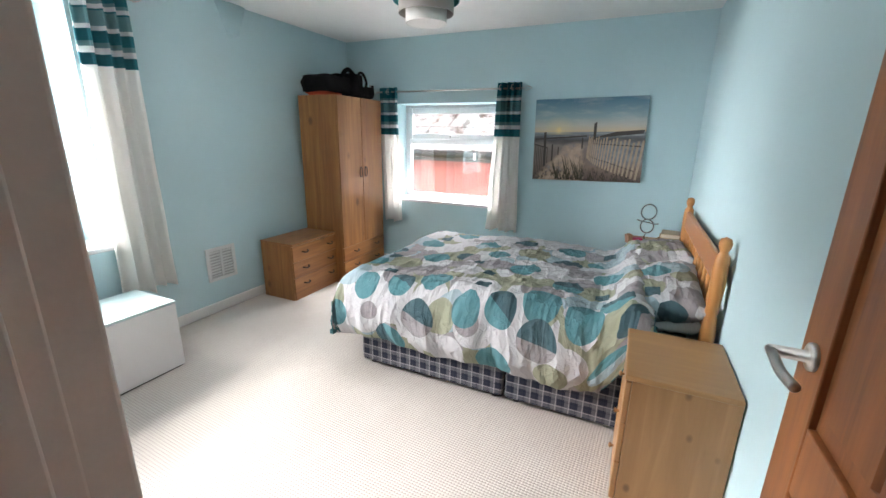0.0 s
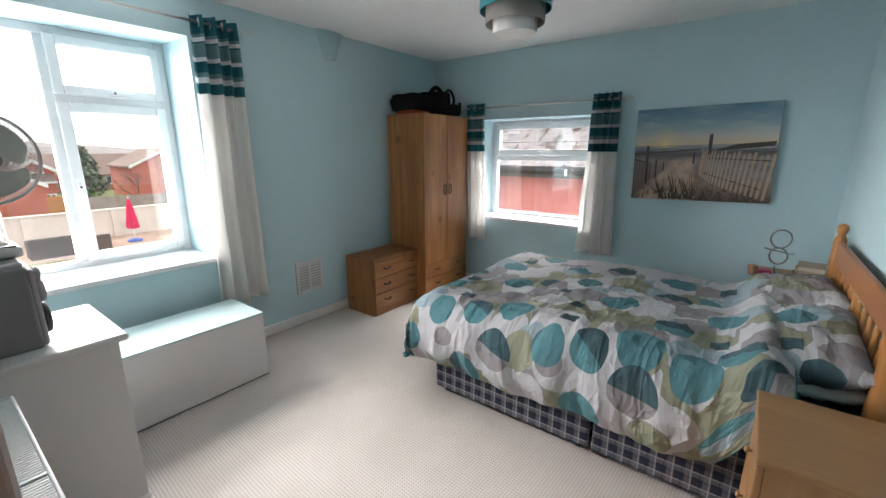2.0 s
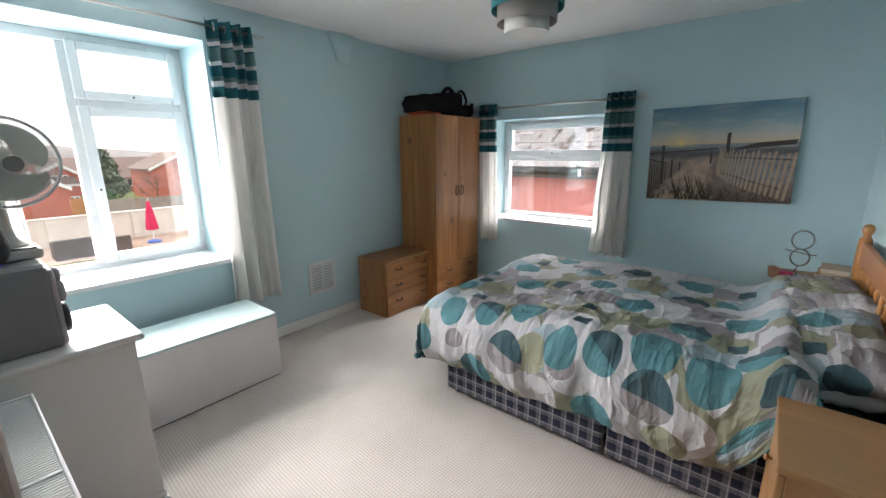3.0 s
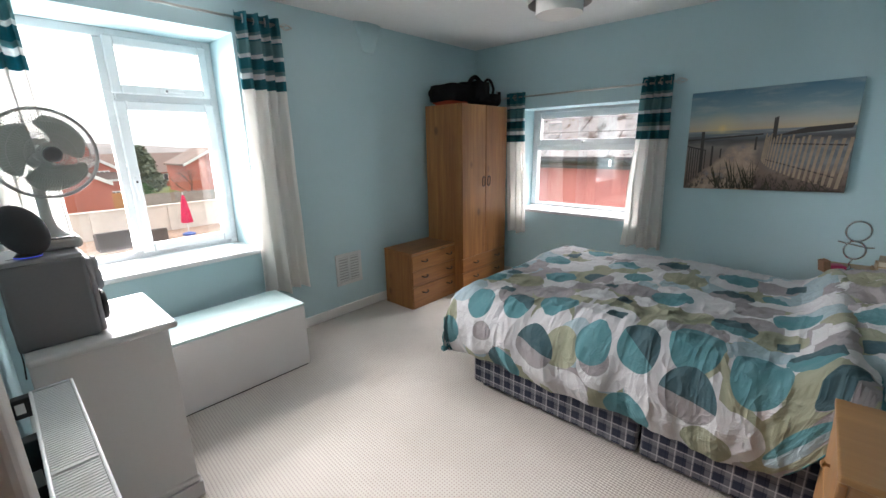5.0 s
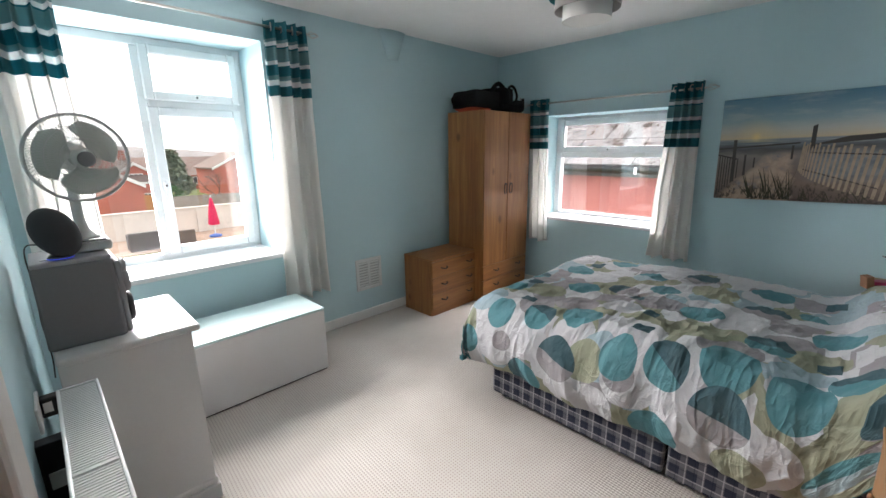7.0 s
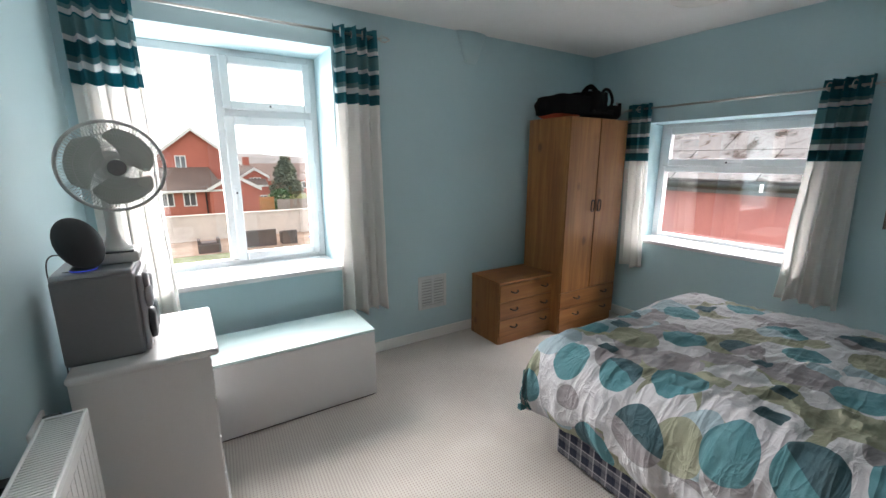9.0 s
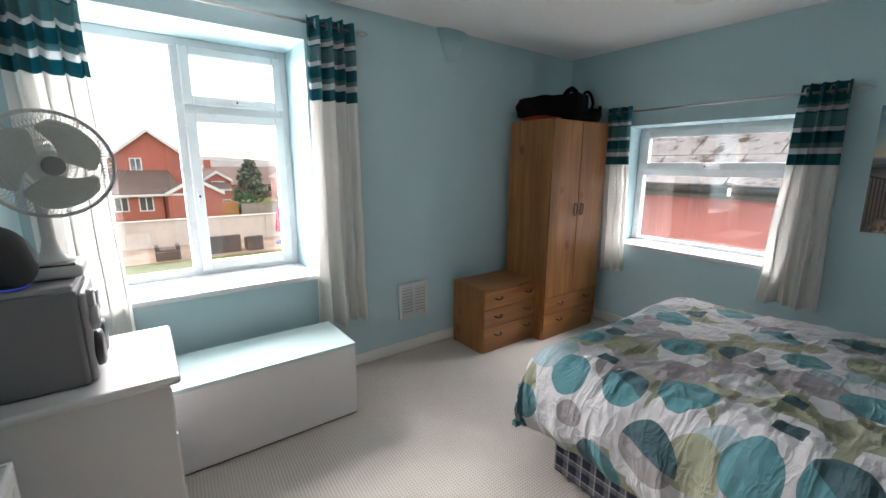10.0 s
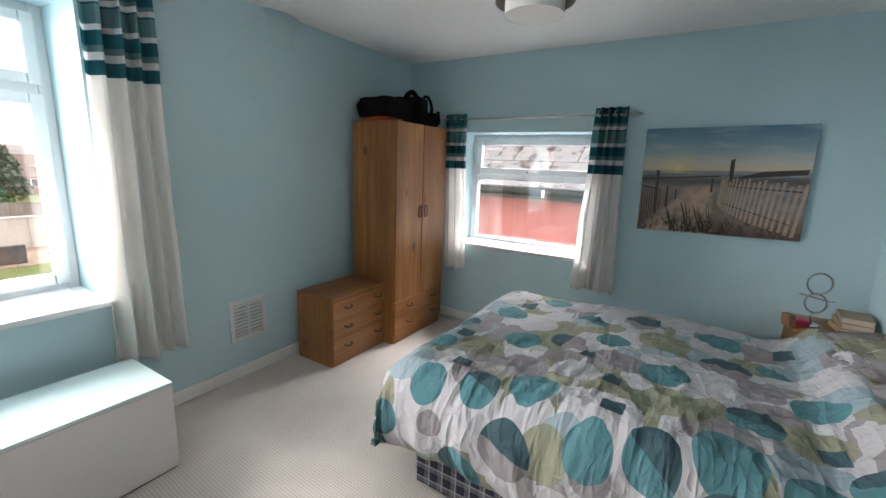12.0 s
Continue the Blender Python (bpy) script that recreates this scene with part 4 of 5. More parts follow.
def ceiling_lamp():
    t = thing("ceiling_lamp", pose(-1.15, 2.63, -0.005), "tiered drum ceiling lamp in teal, taupe and white", "ceiling lamp")
    teal = plain("teal_shade", (0.03, 0.22, 0.25), 0.8, bump=0.3, grain=300)
    taupe = plain("taupe_shade", (0.33, 0.31, 0.29), 0.8, bump=0.3, grain=300)
    white = plain("white_shade", (0.78, 0.77, 0.74), 0.8, bump=0.3, grain=300)

    def drum(r, z0, z1):
        return lathe([(r, z0), (r, z1), (r - 0.004, z1), (r - 0.004, z0), (r, z0)], 48, False)

    part("shade", drum(0.19, 2.225, 2.36), teal, t, "teal fabric drum", True)
    part("shade", drum(0.158, 2.16, 2.30), taupe, t, "taupe fabric drum", True)
    part("shade", drum(0.118, 2.11, 2.24), white, t, "white fabric drum", True)
    b = lathe([(0.002, 2.112), (0.114, 2.112), (0.114, 2.115), (0.002, 2.115)], 40)
    part("diffuser", b, white, t)
    part("flex", tube([(0, 0, 2.20), (0, 0, ZC - 0.025)], 0.004), M_WHITE, t)
    b = lathe([(0.05, ZC - 0.025), (0.05, ZC - 0.005), (0.04, ZC + 0.0045)], 24)
    part("ceiling_rose", b, M_WHITE, t, smooth=True)
    for r, z in ((0.19, 2.35), (0.158, 2.29), (0.118, 2.23)):
        for q in range(3):
            a = q * 2 * math.pi / 3
            part("spoke", tube([(0, 0, z), (r * math.cos(a), r * math.sin(a), z)], 0.002, 5), M_STEEL, t)


ceiling_lamp()


# ---- door, radiator and small things ----
def panel_door():
    t = thing("door_1", pose(0.384, 0.465, 0), "stained pine panelled door standing open against the wall", "door", kind="structure")
    W, H, T = 0.765, 1.98, 0.04
    bm = bmesh.new()
    for a, b in ((0, 0.105), (W - 0.105, W)):
        add_box(bm, 0, T, a, b, 0.008, H, 0.003)
    for a, b in ((0.008, 0.21), (0.86, 1.0), (H - 0.12, H)):
        add_box(bm, 0.0005, T - 0.0005, 0.105, W - 0.105, a, b, 0.003)
    add_box(bm, 0.0005, T - 0.0005, W / 2 - 0.05, W / 2 + 0.05, 0.21, 0.86, 0.003)
    add_box(bm, 0.0005, T - 0.0005, W / 2 - 0.05, W / 2 + 0.05, 1.0, H - 0.12, 0.003)
    part("door_leaf", bm, M_DOOR, t)
    for ya, yb in ((0.105, W / 2 - 0.05), (W / 2 + 0.05, W - 0.105)):
        for za, zb in ((0.21, 0.86), (1.0, H - 0.12)):
            b = box(0.013, T - 0.013, ya - 0.004, yb + 0.004, za - 0.004, zb + 0.004)
            add_box(b, 0.006, T - 0.006, ya + 0.035, yb - 0.035, za + 0.035, zb - 0.035, 0.007, 1)
            part("panel", b, M_DOOR, t)
    y, z = W - 0.06, 1.115
    for s, x in ((-1, 0.0), (1, T)):
        b = lathe([(0.026, 0), (0.026, 0.007), (0.02, 0.010), (0.011, 0.011), (0.011, 0.066)], 28)
        bmesh.ops.transform(b, matrix=pose(x, y, z, 0, 90 * s, 0), verts=b.verts)
        h = part("door_handle", b, M_STEEL, t, "satin steel lever handle on a round rose", True)
        lv = tube([(x + s * 0.063, y + 0.006, z), (x + s * 0.066, y - 0.03, z + 0.001), (x + s * 0.066, y - 0.08, z - 0.004), (x + s * 0.06, y - 0.125, z - 0.004)], 0.0088, 14, smooth_steps=5)
        part("lever", lv, M_STEEL, h, smooth=True)
    for z in (0.22, 1.0, 1.78):
        b = lathe([(0.006, 0), (0.006, 0.09)], 10)
        bmesh.ops.transform(b, matrix=pose(0.0, -0.006, z), verts=b.verts)
        part("hinge", b, M_STEEL, t)


panel_door()


def radiator():
    x0, x1, y0, y1, z0, z1 = -1.612, -0.687, 0.457, 0.553, 0.21, 0.815
    t = thing("radiator", pose(0, 0, 0), "white enamelled panel radiator with a slatted top grille", "radiator")
    n = 24
    for face, yf, s in ((0, y1, 1), (1, y0, -1)):
        bm = bmesh.new()
        ribs = []
        add_box(bm, x0 + 0.006, x1 - 0.006, yf - 0.012 if s > 0 else yf, yf if s > 0 else yf + 0.012, z0, z1 - 0.016, 0.004)
        for i in range(n):
            x = x0 + 0.035 + (x1 - x0 - 0.07) * i / (n - 1)
            ribs.append(box(x - 0.011, x + 0.011, yf - 0.001 if s > 0 else yf - 0.0012, yf + 0.0012 if s > 0 else yf + 0.001, z0 + 0.04, z1 - 0.05, 0.002, 1))
        pan = part("panel", bm, M_RADIATOR, t)
        for r in ribs:
            part("rib", r, M_RADIATOR, pan)
    for x in (x0, x1 - 0.006):
        part("side_cover", box(x, x + 0.006, y0, y1, z0, z1 - 0.004, 0.002), M_RADIATOR, t)
    bm = bmesh.new()
    add_box(bm, x0, x1, y0, y0 + 0.008, z1 - 0.015, z1, 0.003)
    add_box(bm, x0, x1, y1 - 0.008, y1, z1 - 0.015, z1, 0.003)
    for x in (x0, x0 + 0.463, x1 - 0.010):
        add_box(bm, x, x + 0.010, y0 + 0.008, y1 - 0.008, z1 - 0.014, z1 - 0.0005, 0.001)
    g = part("grille", bm, M_RADIATOR, t)
    x = x0 + 0.018
    while x < x1 - 0.014:
        if abs(x - (x0 + 0.468)) > 0.009:
            part("slat", box(x - 0.0028, x + 0.0028, y0 + 0.008, y1 - 0.008, z1 - 0.012, z1 - 0.004), M_RADIATOR, g)
        x += 0.0105
    part("convector", box(x0 + 0.02, x1 - 0.02, y0 + 0.016, y1 - 0.016, z0 + 0.02, z1 - 0.06), plain("dusty_steel", (0.22, 0.22, 0.22), 0.7), t)
    for x in (x0 + 0.16, x1 - 0.2):
        # black block fills the gap to the wall, the gap's shade in its colour
        b = box(x - 0.02, x + 0.02, YS, y0 - 0.002, z0 + 0.05, z1 - 0.06, 0.002)
        part("bracket", b, M_BLACKP, t, "black bracket block standing for shade in the gap, with a white clip")
        part("clip", box(x + 0.02, x + 0.024, YS + 0.012, y0 - 0.012, 0.62, 0.67, 0.002), M_WHITE, t)
    part("pipe", tube([(x1 - 0.02, (y0 + y1) / 2, z0 + 0.03), (x1 + 0.03, (y0 + y1) / 2, z0 + 0.02), (x1 + 0.035, (y0 + y1) / 2, 0.0)], 0.008, 10, smooth_steps=4), M_WHITE, t, smooth=True)
    part("pipe", tube([(x0 + 0.02, (y0 + y1) / 2, z0 + 0.03), (x0 - 0.03, (y0 + y1) / 2, z0 + 0.02), (x0 - 0.035, (y0 + y1) / 2, 0.0)], 0.008, 10, smooth_steps=4), M_WHITE, t, smooth=True)


radiator()

M_SPEAKER = plain("grey_moulded_plastic", (0.17, 0.17, 0.175), 0.45, amount=0.06, bump=0.1)
M_SPKTOP = plain("silver_grey_plastic", (0.30, 0.30, 0.31), 0.35, amount=0.05, bump=0.05)
M_FANP = plain("fan_white_plastic", (0.60, 0.60, 0.57), 0.4, amount=0.04, bump=0.02)
M_BLADE = plain("fan_blade_plastic", (0.43, 0.47, 0.42), 0.35, amount=0.05, bump=0.02)
M_WIRE = plain("fan_guard_wire", (0.50, 0.50, 0.49), 0.35, 0.3, amount=0.04, bump=0.0)


def stereo():
    x1, y0, y1, z0, z1 = -1.905, 0.455, 0.675, 0.822, 1.133
    t = thing("stereo_speaker", pose(0, 0, 0), "grey plastic stereo unit with round knobs standing on the white chest", "stereo")
    part("cabinet", box(x1 - 0.26, x1, y0, y1, z0, z1 - 0.014, 0.012, 3), M_SPEAKER, t)
    part("top_cover", box(x1 - 0.257, x1 - 0.004, y0 + 0.002, y1 - 0.006, z1 - 0.018, z1, 0.007, 3), M_SPKTOP, t)
    part("front_panel", box(x1 - 0.25, x1 - 0.012, y1 - 0.004, y1 + 0.018, z0 + 0.004, z1 - 0.028, 0.012, 3), M_SPKTOP, t)

    def knob(x, z, r, d):
        b = lathe([(r, 0), (r * 1.05, d * 0.3), (r, d * 0.8), (r * 0.8, d), (r * 0.2, d * 0.92)], 28)
        bmesh.ops.transform(b, matrix=pose(x, y1 + 0.016, z, -90), verts=b.verts)
        return b

    part("loudspeaker", knob(x1 - 0.075, z0 + 0.09, 0.055, 0.022), M_BLACKP, t, "black ribbed loudspeaker cone", True)
    part("loudspeaker", knob(x1 - 0.185, z0 + 0.09, 0.055, 0.022), M_BLACKP, t, "black ribbed loudspeaker cone", True)
    part("knob", knob(x1 - 0.06, z0 + 0.195, 0.04, 0.022), M_SPKTOP, t, smooth=True)
    part("knob", knob(x1 - 0.055, z0 + 0.255, 0.026, 0.018), M_SPKTOP, t, smooth=True)
    part("knob", knob(x1 - 0.16, z0 + 0.22, 0.036, 0.02), M_SPKTOP, t, smooth=True)
    part("slot", box(x1 - 0.06, x1 - 0.05, y0 + 0.03, y0 + 0.12, z1 - 0.001, z1 + 0.001), M_BLACKP, t)


stereo()


def smart_speaker():
    # a flattened round speaker leaning on its stand
    t = thing("smart_speaker", pose(-1.955, 0.54, 1.134), "charcoal fabric smart speaker glowing blue at its foot", "smart speaker")
    cloth = plain("charcoal_mesh", (0.035, 0.036, 0.04), 0.8, amount=0.25, bump=0.6, grain=500)
    b = bmesh.new()
    bmesh.ops.create_uvsphere(b, u_segments=36, v_segments=22, radius=0.078)
    for v in b.verts:
        v.co.y *= 0.78
        v.co.z *= 1.14
    bmesh.ops.transform(b, matrix=pose(0, 0, 0.090, 20, 0, 0) @ pose(0, 0, 0, 0, 0, 15), verts=b.verts)
    part("body", b, cloth, t, smooth=True)
    part("foot", lathe([(0.034, 0), (0.036, 0.006), (0.028, 0.016)], 28), M_BLACKP, t, smooth=True)
    glow = Nodes("blue_led", 0.4, color=(0.05, 0.08, 0.6))
    glow.b.inputs["Emission Color"].default_value = (0.08, 0.12, 1.0, 1)
    glow.b.inputs["Emission Strength"].default_value = 0.5
    part("light_ring", lathe([(0.0355, 0.003), (0.0368, 0.0045), (0.0355, 0.006)], 28, False), glow.mat, t, "glowing blue light ring", True)
    for a in (-0.012, 0.012):
        q = lathe([(0.003, 0), (0.003, 0.003)], 10)
        bmesh.ops.transform(q, matrix=pose(0.047, a, 0.105, 0, 80, 0), verts=q.verts)
        part("button", q, M_SPKTOP, t)
    part("lead", tube([(-0.02, -0.04, 0.05), (-0.01, -0.075, 0.055), (0.02, -0.085, 0.02), (0.03, -0.08, -0.10), (0.02, -0.085, -0.2), (0.04, -0.08, -0.32), (0.05, -0.085, -0.40)], 0.0022, 6, smooth_steps=8), M_BLACKP, t, smooth=True)


smart_speaker()
pa = thing("plug_adapter", pose(-1.75, YS, 0.70), "black plug adapter in a wall socket behind the radiator", "adapter")
part("socket_plate", box(-0.073, 0.073, 0, 0.010, -0.043, 0.043, 0.004), M_WHITE, pa)
part("body", box(-0.045, -0.005, 0.010, 0.055, -0.03, 0.035, 0.005), M_BLACKP, pa)
part("rating_label", box(-0.0049, -0.0044, 0.016, 0.038, -0.012, 0.022), M_WHITE, pa)


def desk_fan():
    cx, cy, cz, R = -2.06, 0.652, 1.468, 0.152
    t = thing("desk_fan", pose(0, 0, 0), "white desk fan with wire guard and three pale green blades", "fan")
    base = box(cx - 0.10, cx + 0.06, 0.56, 0.69, 1.134, 1.174, 0.014, 4)
    part("base", base, M_FANP, t, smooth=False)
    part("control_strip", box(cx + 0.03, cx + 0.055, 0.575, 0.675, 1.172, 1.178, 0.002), M_BLACKP, t)
    b = lathe([(0.055, 0), (0.04, 0.012), (0.024, 0.035), (0.017, 0.07), (0.016, 0.24)], 24)
    bmesh.ops.transform(b, matrix=pose(cx - 0.03, 0.615, 1.173), verts=b.verts)
    part("stem", b, M_FANP, t, smooth=True)
    # head turned towards the middle of the room
    head = pose(cx, cy, cz, 0, 0, 14) @ pose(0, 0, 0, 0, 3, 0)

    def place(bm):
        bmesh.ops.transform(bm, matrix=head, verts=bm.verts)
        return bm

    def ax(bm):
        bmesh.ops.transform(bm, matrix=pose(0, 0, 0, 0, 90, 0), verts=bm.verts)
        return bm

    part("motor", place(ax(lathe([(0.02, -0.13), (0.045, -0.12), (0.052, -0.08), (0.05, -0.04), (0.03, -0.03)], 28))), M_FANP, t, smooth=True)
    part("hub", place(ax(lathe([(0.03, -0.02), (0.03, 0.012), (0.022, 0.022), (0.004, 0.026)], 28))), M_BLADE, t, smooth=True)
    for q in range(3):
        bm = bmesh.new()
        n = 14
        g = []
        for i in range(n + 1):
            r = 0.026 + 0.105 * i / n
            row = []
            for j in range(n + 1):
                s = -1 + 2 * j / n
                k = i / n
                half = (0.26 + 0.62 * math.sin(min(1, k * 1.05) * math.pi * 0.62)) * (1 - 0.5 * max(0, k - 0.75) ** 1.2 * 4 * abs(s) ** 2)
                ang = q * 2 * math.pi / 3 + 0.55 + s * half * 1.12 + 0.35 * k
                row.append(bm.verts.new((0.012 * s + 0.008 * math.sin(k * 3), r * math.cos(ang), r * math.sin(ang))))
            g.append(row)
        for i in range(n):
            for j in range(n):
                bm.faces.new((g[i][j], g[i + 1][j], g[i + 1][j + 1], g[i][j + 1]))
        ob = part("blade", place(bm), M_BLADE, t, smooth=True)
        sol = ob.modifiers.new("thick", "SOLIDIFY")
        sol.thickness = 0.002

    def circle(r, x, n=48):
        return [(x, r * math.cos(2 * math.pi * i / n), r * math.sin(2 * math.pi * i / n)) for i in range(n)]

    def shell(x_of, name):
        bm = bmesh.new()
        m = 84
        for i in range(m):
            a0 = 2 * math.pi * i / m
            for sgn in (1, -1):
                pts = []
                for k in range(8):
                    f = k / 7
                    r = 0.032 + (R - 0.032) * f
                    a = a0 + sgn * 0.30 * f
                    pts.append((x_of(f), r * math.cos(a), r * math.sin(a)))
                join(bm, tube(pts, 0.0007, 3))
        for f in (0.0, 0.33, 0.66):
            join(bm, tube(circle(0.032 + (R - 0.032) * f, x_of(f)), 0.0012, 5, True))
        return tagged(part(name, place(bm), M_WIRE, t, "fine crossed wire guard"), kind="stuff")

    shell(lambda f: 0.055 * (1 - f ** 2.2) ** 0.6 + 0.004, "front_guard")
    shell(lambda f: -0.055 * (1 - f ** 2.2) ** 0.6 - 0.004, "rear_guard")
    part("guard_rim", place(tube(circle(R, 0.0), 0.006, 10, True)), M_WIRE, t, smooth=True)
    part("badge", place(ax(lathe([(0.027, 0.057), (0.027, 0.062), (0.021, 0.065)], 28))), M_SPEAKER, t, smooth=True)


desk_fan()


def air_vent():
    t = thing("wall_vent", pose(XL, 2.388, 0.27), "white slotted plastic air vent on the wall", "vent")
    W, H = 0.27, 0.285
    bm = bmesh.new()
    ring = 0.03
    add_box(bm, 0, 0.014, 0, ring, 0, H, 0.004)
    add_box(bm, 0, 0.014, W - ring, W, 0, H, 0.004)
    add_box(bm, 0, 0.0135, ring, W - ring, 0, ring, 0.003)
    add_box(bm, 0, 0.0135, ring, W - ring, H - ring, H, 0.003)
    add_box(bm, 0, 0.013, W / 2 - 0.012, W / 2 + 0.012, ring, H - ring, 0.002)
    M_VENT = plain("aged_vent_plastic", (0.62, 0.64, 0.64), 0.5)
    part("frame", bm, M_VENT, t)
    part("backing", box(0, 0.003, ring, W - ring, ring, H - ring), plain("vent_shadow", (0.38, 0.40, 0.40), 0.8), t)
    for i in range(9):
        z = ring + 0.006 + i * (H - 2 * ring) / 9
        for a, b in ((ring, W / 2 - 0.012), (W / 2 + 0.012, W - ring)):
            s = box(0.003, 0.012, a, b, z, z + 0.014, 0.002, 1)
            part("slat", s, M_VENT, t)


air_vent()


def holdall():
    t = thing("holdall_bag", pose(-2.71, 3.86, 1.83), "black fabric holdall with loop handles lying on the wardrobe", "bag")

    def lump(sx, sy, sz, x, y, z, seed, rot=0.0, soft=0.45):
        b = bmesh.new()
        bmesh.ops.create_cube(b, size=2)
        bmesh.ops.subdivide_edges(b, edges=list(b.edges), cuts=7, use_grid_fill=True)
        for v in b.verts:
            p = v.co.copy()
            q = p.normalized() * 1.25
            p = p.lerp(q, soft)
            p += p.normalized() * 0.16 * noise.noise((p.x * 1.7 + seed, p.y * 1.7, p.z * 1.7))
            v.co = Vector((p.x * sx, p.y * sy, p.z * sz))
        lo = min(v.co.z for v in b.verts)
        for v in b.verts:
            v.co.z = max(v.co.z - lo, 0.0)
        bmesh.ops.transform(b, matrix=pose(x, y, z, 0, 0, rot), verts=b.verts)
        return b

    part("body", lump(0.15, 0.20, 0.074, -0.03, -0.19, 0.025, 1.0, 0, 0.14), M_BLACK, t, smooth=True)
    part("end_section", lump(0.13, 0.12, 0.10, 0.02, 0.04, 0.012, 5.0, 20, 0.3), M_BLACK, t, smooth=True)
    part("side_pocket", lump(0.10, 0.10, 0.055, 0.09, 0.21, 0.0, 9.0, 40), M_BLACK, t, smooth=True)
    part("flap", lump(0.09, 0.15, 0.035, 0.09, 0.10, 0.0, 2.0, -8), M_BLACK, t, "loose flap hanging at the wardrobe edge", True)
    arch = [(0.05, -0.11, 0.15), (0.06, -0.06, 0.235), (0.07, 0.0, 0.265), (0.08, 0.07, 0.22), (0.08, 0.12, 0.17)]
    part("handle", tube(arch, 0.021, 8, smooth_steps=6), M_BLACK, t, smooth=True)
    loop = [(0.10, 0.10, 0.17), (0.10, 0.12, 0.235), (0.10, 0.17, 0.255), (0.10, 0.22, 0.23), (0.11, 0.24, 0.16), (0.11, 0.20, 0.09)]
    part("handle", tube(loop, 0.013, 8, smooth_steps=6), M_BLACK, t, smooth=True)
    strap = [(0.13, 0.02, 0.075), (0.15, 0.10, 0.055), (0.16, 0.19, 0.06), (0.15, 0.25, 0.10), (0.13, 0.275, 0.15)]
    part("strap", tube(strap, 0.007, 6, smooth_steps=6), M_SPKTOP, t, "pale grey webbing strap", True)
    part("tail", tube([(0.13, 0.26, 0.02), (0.14, 0.30, 0.07), (0.13, 0.315, 0.145)], 0.017, 7, smooth_steps=4), M_BLACK, t, smooth=True)
    red = plain("red_fabric", (0.48, 0.06, 0.02), 0.8, amount=0.15, bump=0.4)
    o = lump(0.14, 0.11, 0.025, -2.76, 3.62, 1.83, 3.0)
    tagged(link_bm("folded_cloth", o, red, True), "folded orange-red cloth under the black bag", "cloth")


holdall()


def far_cabinet():
    # second bedside unit between the bed and the wall, with the things on it
    t = thing("bedside_cabinet", pose(0.10, 3.985, 0), "pine bedside cabinet behind the bed", "bedside cabinet")
    part("carcass", box(0.02, 0.38, 0.0, 0.36, 0, 0.61, 0.002), M_PALE, t)
    part("top", box(0, 0.385, -0.008, 0.368, 0.61, 0.63, 0.005), M_PALE_X, t)
    s = thing("wire_sculpture", pose(0.207, 4.13, 0.63), "bent chrome wire ornament in a figure of eight", "ornament")
    def eight(k):
        """A bar that runs round an upper loop, crosses itself and runs round a lower one."""
        q = 2 * math.pi * (k % 32) / 32
        if k < 32:
            return 0.058 * math.sin(q), 0.010 - 0.020 * (k % 32) / 32, 0.262 - 0.064 * math.cos(q)
        return 0.050 * math.sin(q), -0.010 + 0.020 * (k % 32) / 32, 0.140 + 0.058 * math.cos(q)

    part("loop", tube([eight(k) for k in range(64)], 0.006, 10, True), M_CHROME, s, "bent chrome figure of eight", True)
    part("cross_bar", tube([(-0.085, 0.0, 0.188), (-0.04, 0.012, 0.176), (0.0, 0.014, 0.170), (0.05, 0.01, 0.162), (0.085, 0.0, 0.166)], 0.005, 8, smooth_steps=5), M_CHROME, s, smooth=True)
    part("stalk", tube([(0.0, 0.0, 0.084), (-0.012, 0.0, 0.05), (0.0, 0.0, 0.012)], 0.0055, 8), M_CHROME, s, smooth=True)
    part("foot", lathe([(0.05, 0), (0.05, 0.006), (0.02, 0.016)], 28), M_CHROME, s, smooth=True)
    cols = ((0.42, 0.28, 0.16), (0.36, 0.23, 0.13), (0.40, 0.30, 0.2))
    for i, c in enumerate(cols):
        o = thing("book", pose(0.385 + 0.006 * i, 4.14, 0.63 + i * 0.034, 0, 0, 4 - 5 * i), "tan covered book in a small stack", "book", "books on the bedside cabinet")
        part("pages", box(-0.068, 0.066, -0.095, 0.095, 0.003, 0.030), plain("paper_%s" % "abc"[i], (0.55, 0.48, 0.38), 0.9, grain=400), o)
        b = box(-0.07, 0.07, -0.1, 0.1, 0, 0.003)
        add_box(b, -0.07, 0.07, -0.1, 0.1, 0.030, 0.033)
        add_box(b, -0.0735, -0.0695, -0.1, 0.1, 0, 0.033)
        part("cover", b, plain("cover_%s" % "abc"[i], c, 0.6), o)
    pink = plain("pink_plastic", (0.55, 0.03, 0.12), 0.4)
    o = thing("pink_case", pose(0.13, 4.08, 0.63, 0, 0, 20), "bright pink case on the bedside cabinet", "case")
    part("shell", box(-0.05, 0.05, -0.04, 0.04, 0, 0.042, 0.010, 3), pink, o)
    part("band", box(-0.051, 0.051, -0.041, 0.041, 0.018, 0.023, 0.002), M_BLACKP, o)
    o = thing("paper_bag", pose(0.085, 4.03, 0.632, 0, -10, 30), "crumpled brown card packet", "packet")
    part("sides", box(-0.02, 0.02, -0.03, 0.03, 0.0, 0.075, 0.004), plain("brown_card", (0.28, 0.15, 0.09), 0.8, amount=0.2), o)


far_cabinet()


